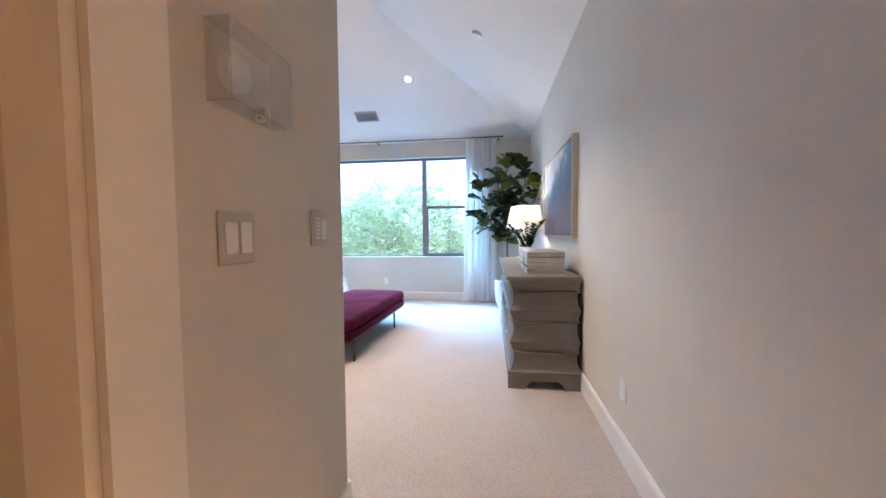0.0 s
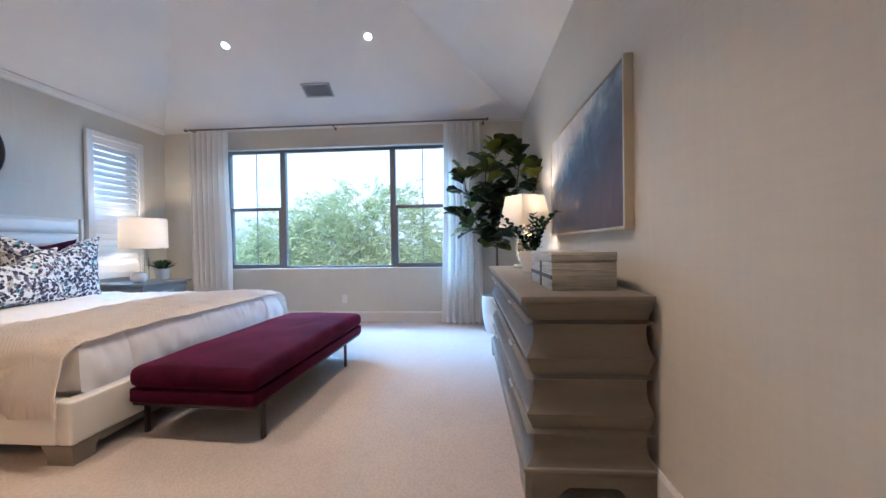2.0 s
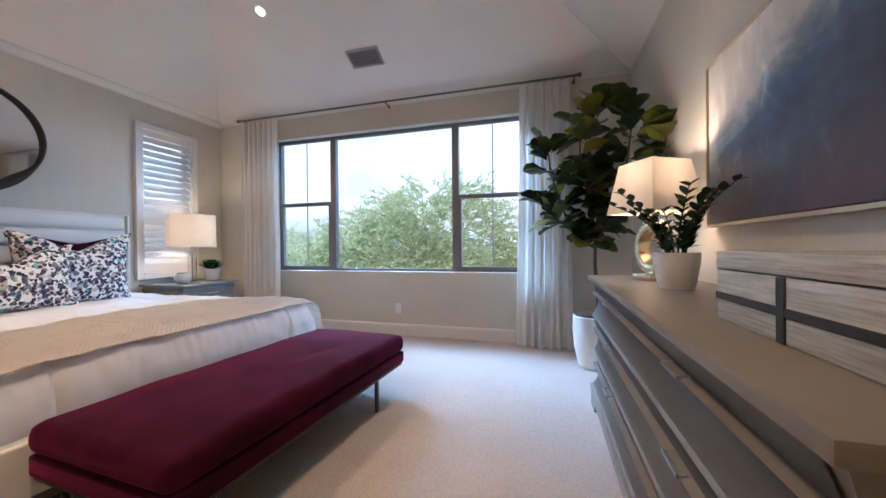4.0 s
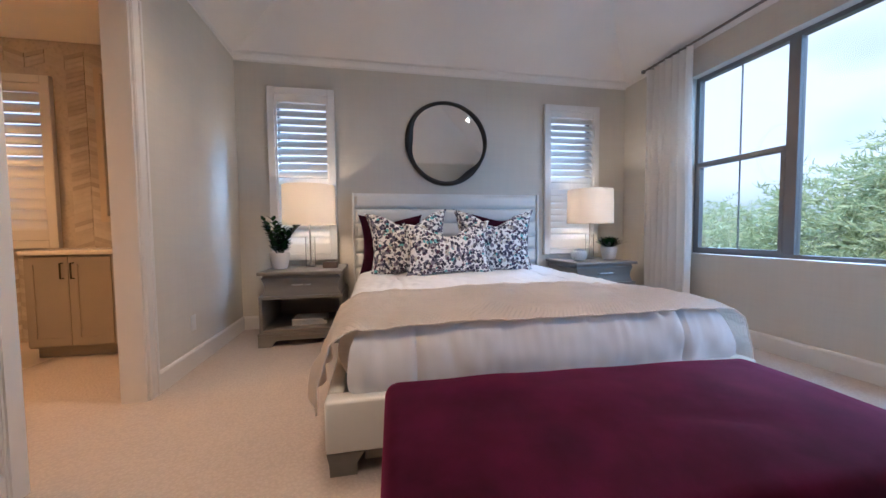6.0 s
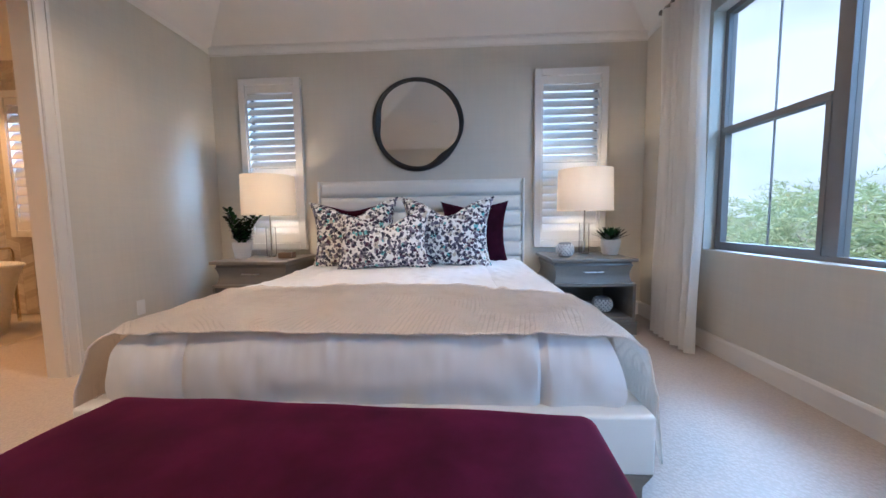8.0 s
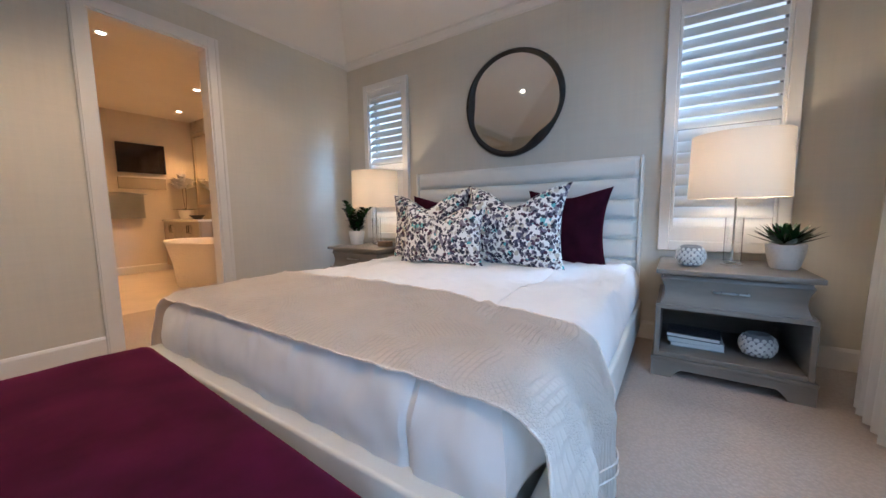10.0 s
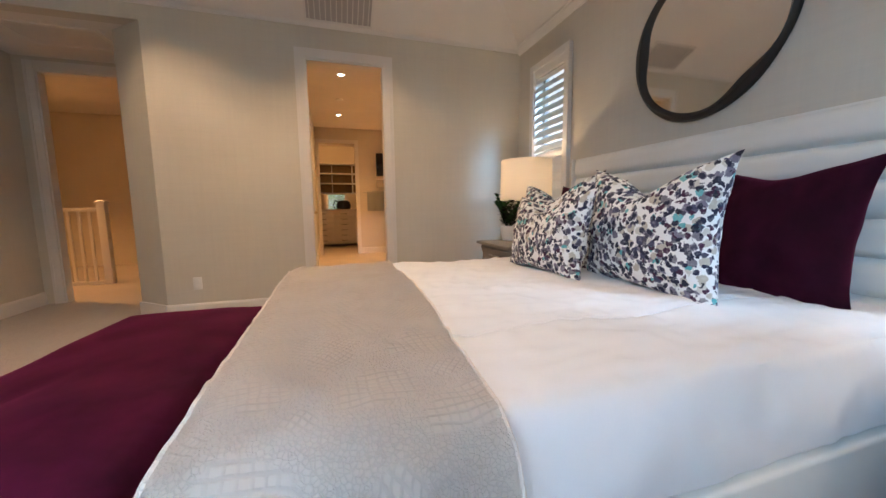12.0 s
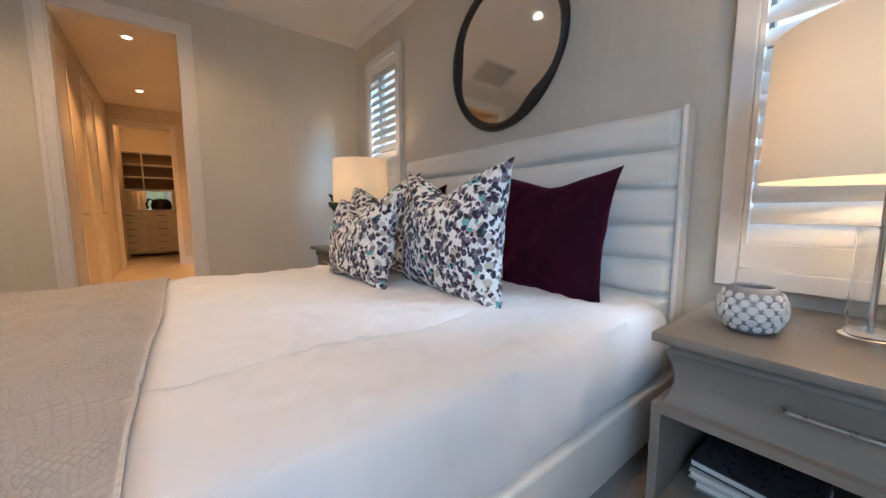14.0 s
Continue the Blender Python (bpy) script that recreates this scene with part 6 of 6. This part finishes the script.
# ---- plates on the walls ----
def outlet(m, label="white wall outlet plate"):
    """Plate facing +y of its pose."""
    o = thing("outlet", m, label, "outlet", "wall outlets")
    part("plate", rbox(-0.036, 0.036, 0, 0.006, -0.058, 0.058, 0.003), M_PLASTIC, o)
    for z in (-0.022, 0.022):
        part("socket", rbox(-0.017, 0.017, 0.005, 0.008, z - 0.014, z + 0.014, 0.002, 1), M_PLASTIC, o)


outlet(pose(-3.225, YS, 0.325))
outlet(pose(-0.91, YS, 0.32))
outlet(pose(-1.59, YN, 0.31, 0, 0, 180))
outlet(pose(XE, 2.0, 0.36, 0, 0, 90))


def switches():
    s = thing("light_switch", pose(XH, 0.905, 1.145, 0, 0, -90), "double white rocker switch plate in the hall", "switch")
    part("plate", rbox(-0.058, 0.058, 0, 0.007, -0.06, 0.06, 0.003), M_PLATE, s)
    for x in (-0.024, 0.024):
        part("rocker", rbox(x - 0.019, x + 0.019, 0.006, 0.012, -0.037, 0.037, 0.002, 1), M_PLASTIC, s, "white rocker")
    k = thing("wall_keypad", pose(XH, 1.30, 1.172, 0, 0, -90), "white keypad with small buttons in the hall", "switch")
    part("plate", rbox(-0.058, 0.058, 0, 0.007, -0.06, 0.06, 0.003), M_PLATE, k)
    for j in range(6):
        part("button", rbox(0.004, 0.040, 0.006, 0.010, -0.036 + j * 0.0125, -0.027 + j * 0.0125, 0.001, 1), M_PLASTIC, k)
    part("dimmer", rbox(-0.040, -0.006, 0.006, 0.010, -0.038, 0.030, 0.002, 1), M_PLASTIC, k, "white dimmer block")
    for j in range(3):
        part("indicator", rbox(-0.030, -0.016, 0.0095, 0.0108, -0.028 + j * 0.020, -0.025 + j * 0.020, 0.0005, 1), M_PLATE, k)
    t = thing("thermostat", pose(XH, 0.945, 1.515, 0, 0, -90), "round thermostat under a clear plastic guard", "thermostat")
    part("dial", lathe([(0, 0), (0.042, 0), (0.042, 0.018), (0.038, 0.024), (0, 0.024)], 32), M_PLASTIC, t).matrix_local = pose(0.035, 0.0, 0, -90, 0, 0)
    w, h, d, th = 0.11, 0.085, 0.06, 0.003
    for q in ((-w, w, d - th, d, -h, h), (-w, -w + th, 0, d - th, -h, h), (w - th, w, 0, d - th, -h, h), (-w + th, w - th, 0, d - th, -h, -h + th), (-w + th, w - th, 0, d - th, h - th, h)):
        part("guard_panel", box(bmesh.new(), *q), M_CLEAR, t, "clear plastic guard", False).visible_shadow = False
    part("lock", lathe([(0, 0), (0.011, 0), (0.011, 0.03), (0, 0.03)], 16), M_PEWTER, t).matrix_local = pose(0.0, 0.045, -h - 0.012, 0, 0, 0)


switches()


# ---- outside ----
g = bmesh.new()
v = [g.verts.new(p) for p in ((-900, -900, -3.4), (900, -900, -3.4), (900, 900, -3.4), (-900, 900, -3.4))]
g.faces.new(v)
structure("ground", g, M_GROUND, "dry garden ground")


def tree(m, h, r, leaves, seed, label):
    """A feathery tree: forked trunk, drooping twigs and many narrow leaves in loose sprays."""
    rnd = random.Random(seed)
    t = thing("garden_tree", m, label, "tree", "trees outside the window")
    br = bmesh.new()
    tube(br, [(0, 0, 0), (0.05, 0, h * 0.3), (0, 0.1, h * 0.55)], [0.16, 0.12, 0.09], 8)
    tips = []
    for k in range(9):
        a = k * 2.4
        e = rnd.uniform(0.35, 1.0)
        p1 = Vector((r * 0.45 * e * math.cos(a), r * 0.45 * e * math.sin(a), h * rnd.uniform(0.58, 0.72)))
        p2 = Vector((r * 0.85 * e * math.cos(a), r * 0.85 * e * math.sin(a), h * rnd.uniform(0.70, 0.97)))
        tube(br, [(0, 0.05, h * rnd.uniform(0.35, 0.5)), p1, p2], [0.06, 0.03, 0.010], 6)
        tips += [p1, p2, p1.lerp(p2, 0.5)]
    part("trunk", br, M_TRUNK, t)
    verts, faces = [], []
    sprays = max(40, leaves // 26)
    for s in range(sprays):
        # sprays fill an uneven dome, denser outside
        a, u = rnd.uniform(0, 2 * math.pi), rnd.uniform(-0.35, 1.0)
        rad = rnd.uniform(0.55, 1.0) ** 0.6
        lump = 1 + 0.22 * noise.noise((math.cos(a) * 1.5 + seed, math.sin(a) * 1.5, u * 2))
        c = Vector((r * rad * lump * math.cos(a) * math.sqrt(max(0.05, 1 - max(0, u) ** 2)), r * rad * lump * math.sin(a) * math.sqrt(max(0.05, 1 - max(0, u) ** 2)), h * 0.62 + h * 0.38 * u * rad * lump))
        d = Vector((math.cos(a) + rnd.uniform(-0.7, 0.7), math.sin(a) + rnd.uniform(-0.7, 0.7), rnd.uniform(-0.2, 1.1))).normalized()
        ln = rnd.uniform(0.35, 0.8)
        for k in range(26):
            q = k / 26
            p = c + d * ln * q + Vector((0, 0, -0.35 * ln * q * q))
            ld = (d + Vector((rnd.uniform(-1, 1), rnd.uniform(-1, 1), rnd.uniform(-0.9, 0.6)))).normalized()
            w = ld.cross(Vector((rnd.uniform(-1, 1), rnd.uniform(-1, 1), rnd.uniform(-1, 1)))).normalized() * rnd.uniform(0.008, 0.016)
            e = rnd.uniform(0.09, 0.17)
            i = len(verts)
            verts += [p, p + ld * e * 0.5 + w, p + ld * e, p + ld * e * 0.5 - w]
            faces.append((i, i + 1, i + 2, i + 3))
    me = bpy.data.meshes.new("crown")
    me.from_pydata(verts, [], faces)
    me.materials.append(M_TREE)
    o = new("crown", me)
    o.parent = t
    return t


for i, (x, y, h, r, n) in enumerate((
    (-7.4, 11.8, 5.0, 2.3, 22000), (-4.6, 11.6, 5.5, 2.2, 30000), (-2.7, 11.2, 6.1, 2.0, 36000), (0.1, 11.8, 4.75, 2.0, 28000),
    (3.4, 13.2, 4.7, 2.4, 16000), (-10.9, 14.0, 5.2, 2.6, 14000), (-5.6, 16.5, 5.8, 3.0, 14000), (1.4, 17.0, 5.0, 3.0, 14000), (7.2, 17.5, 5.6, 3.0, 9000),
)):
    tree(pose(x, y, -3.4), h, r, n, 20 + i, "feathery olive-green garden tree in sunlight")


def far_house(m, w, d, h):
    s = thing("house", m, "distant stucco house with clay tile roof", "house")
    part("wall", box(bmesh.new(), -w / 2, w / 2, -d / 2, d / 2, 0, h), M_STUCCO, s)
    part("roof", loft([(-w / 2 - 0.5, w / 2 + 0.5, -d / 2 - 0.5, d / 2 + 0.5, h), (-w / 2 + d * 0.4, w / 2 - d * 0.4, -0.1, 0.1, h + d * 0.28)]), M_ROOFTILE, s, "clay tile roof")
    ch = part("chimney", box(bmesh.new(), -w / 2 + 1.8, -w / 2 + 2.8, -0.6, 0.4, h, h + d * 0.28 + 1.1), M_ROOFTILE, s)
    for k in range(4):
        wd = part("window", box(bmesh.new(), -w / 2 + 1 + k * 3, -w / 2 + 2.2 + k * 3, -d / 2 - 0.03, -d / 2 + 0.01, h - 2.0, h - 0.7), M_FRAME, s)


far_house(pose(14, 48, -3.4, 0, 0, 10), 14, 9, 5.4)
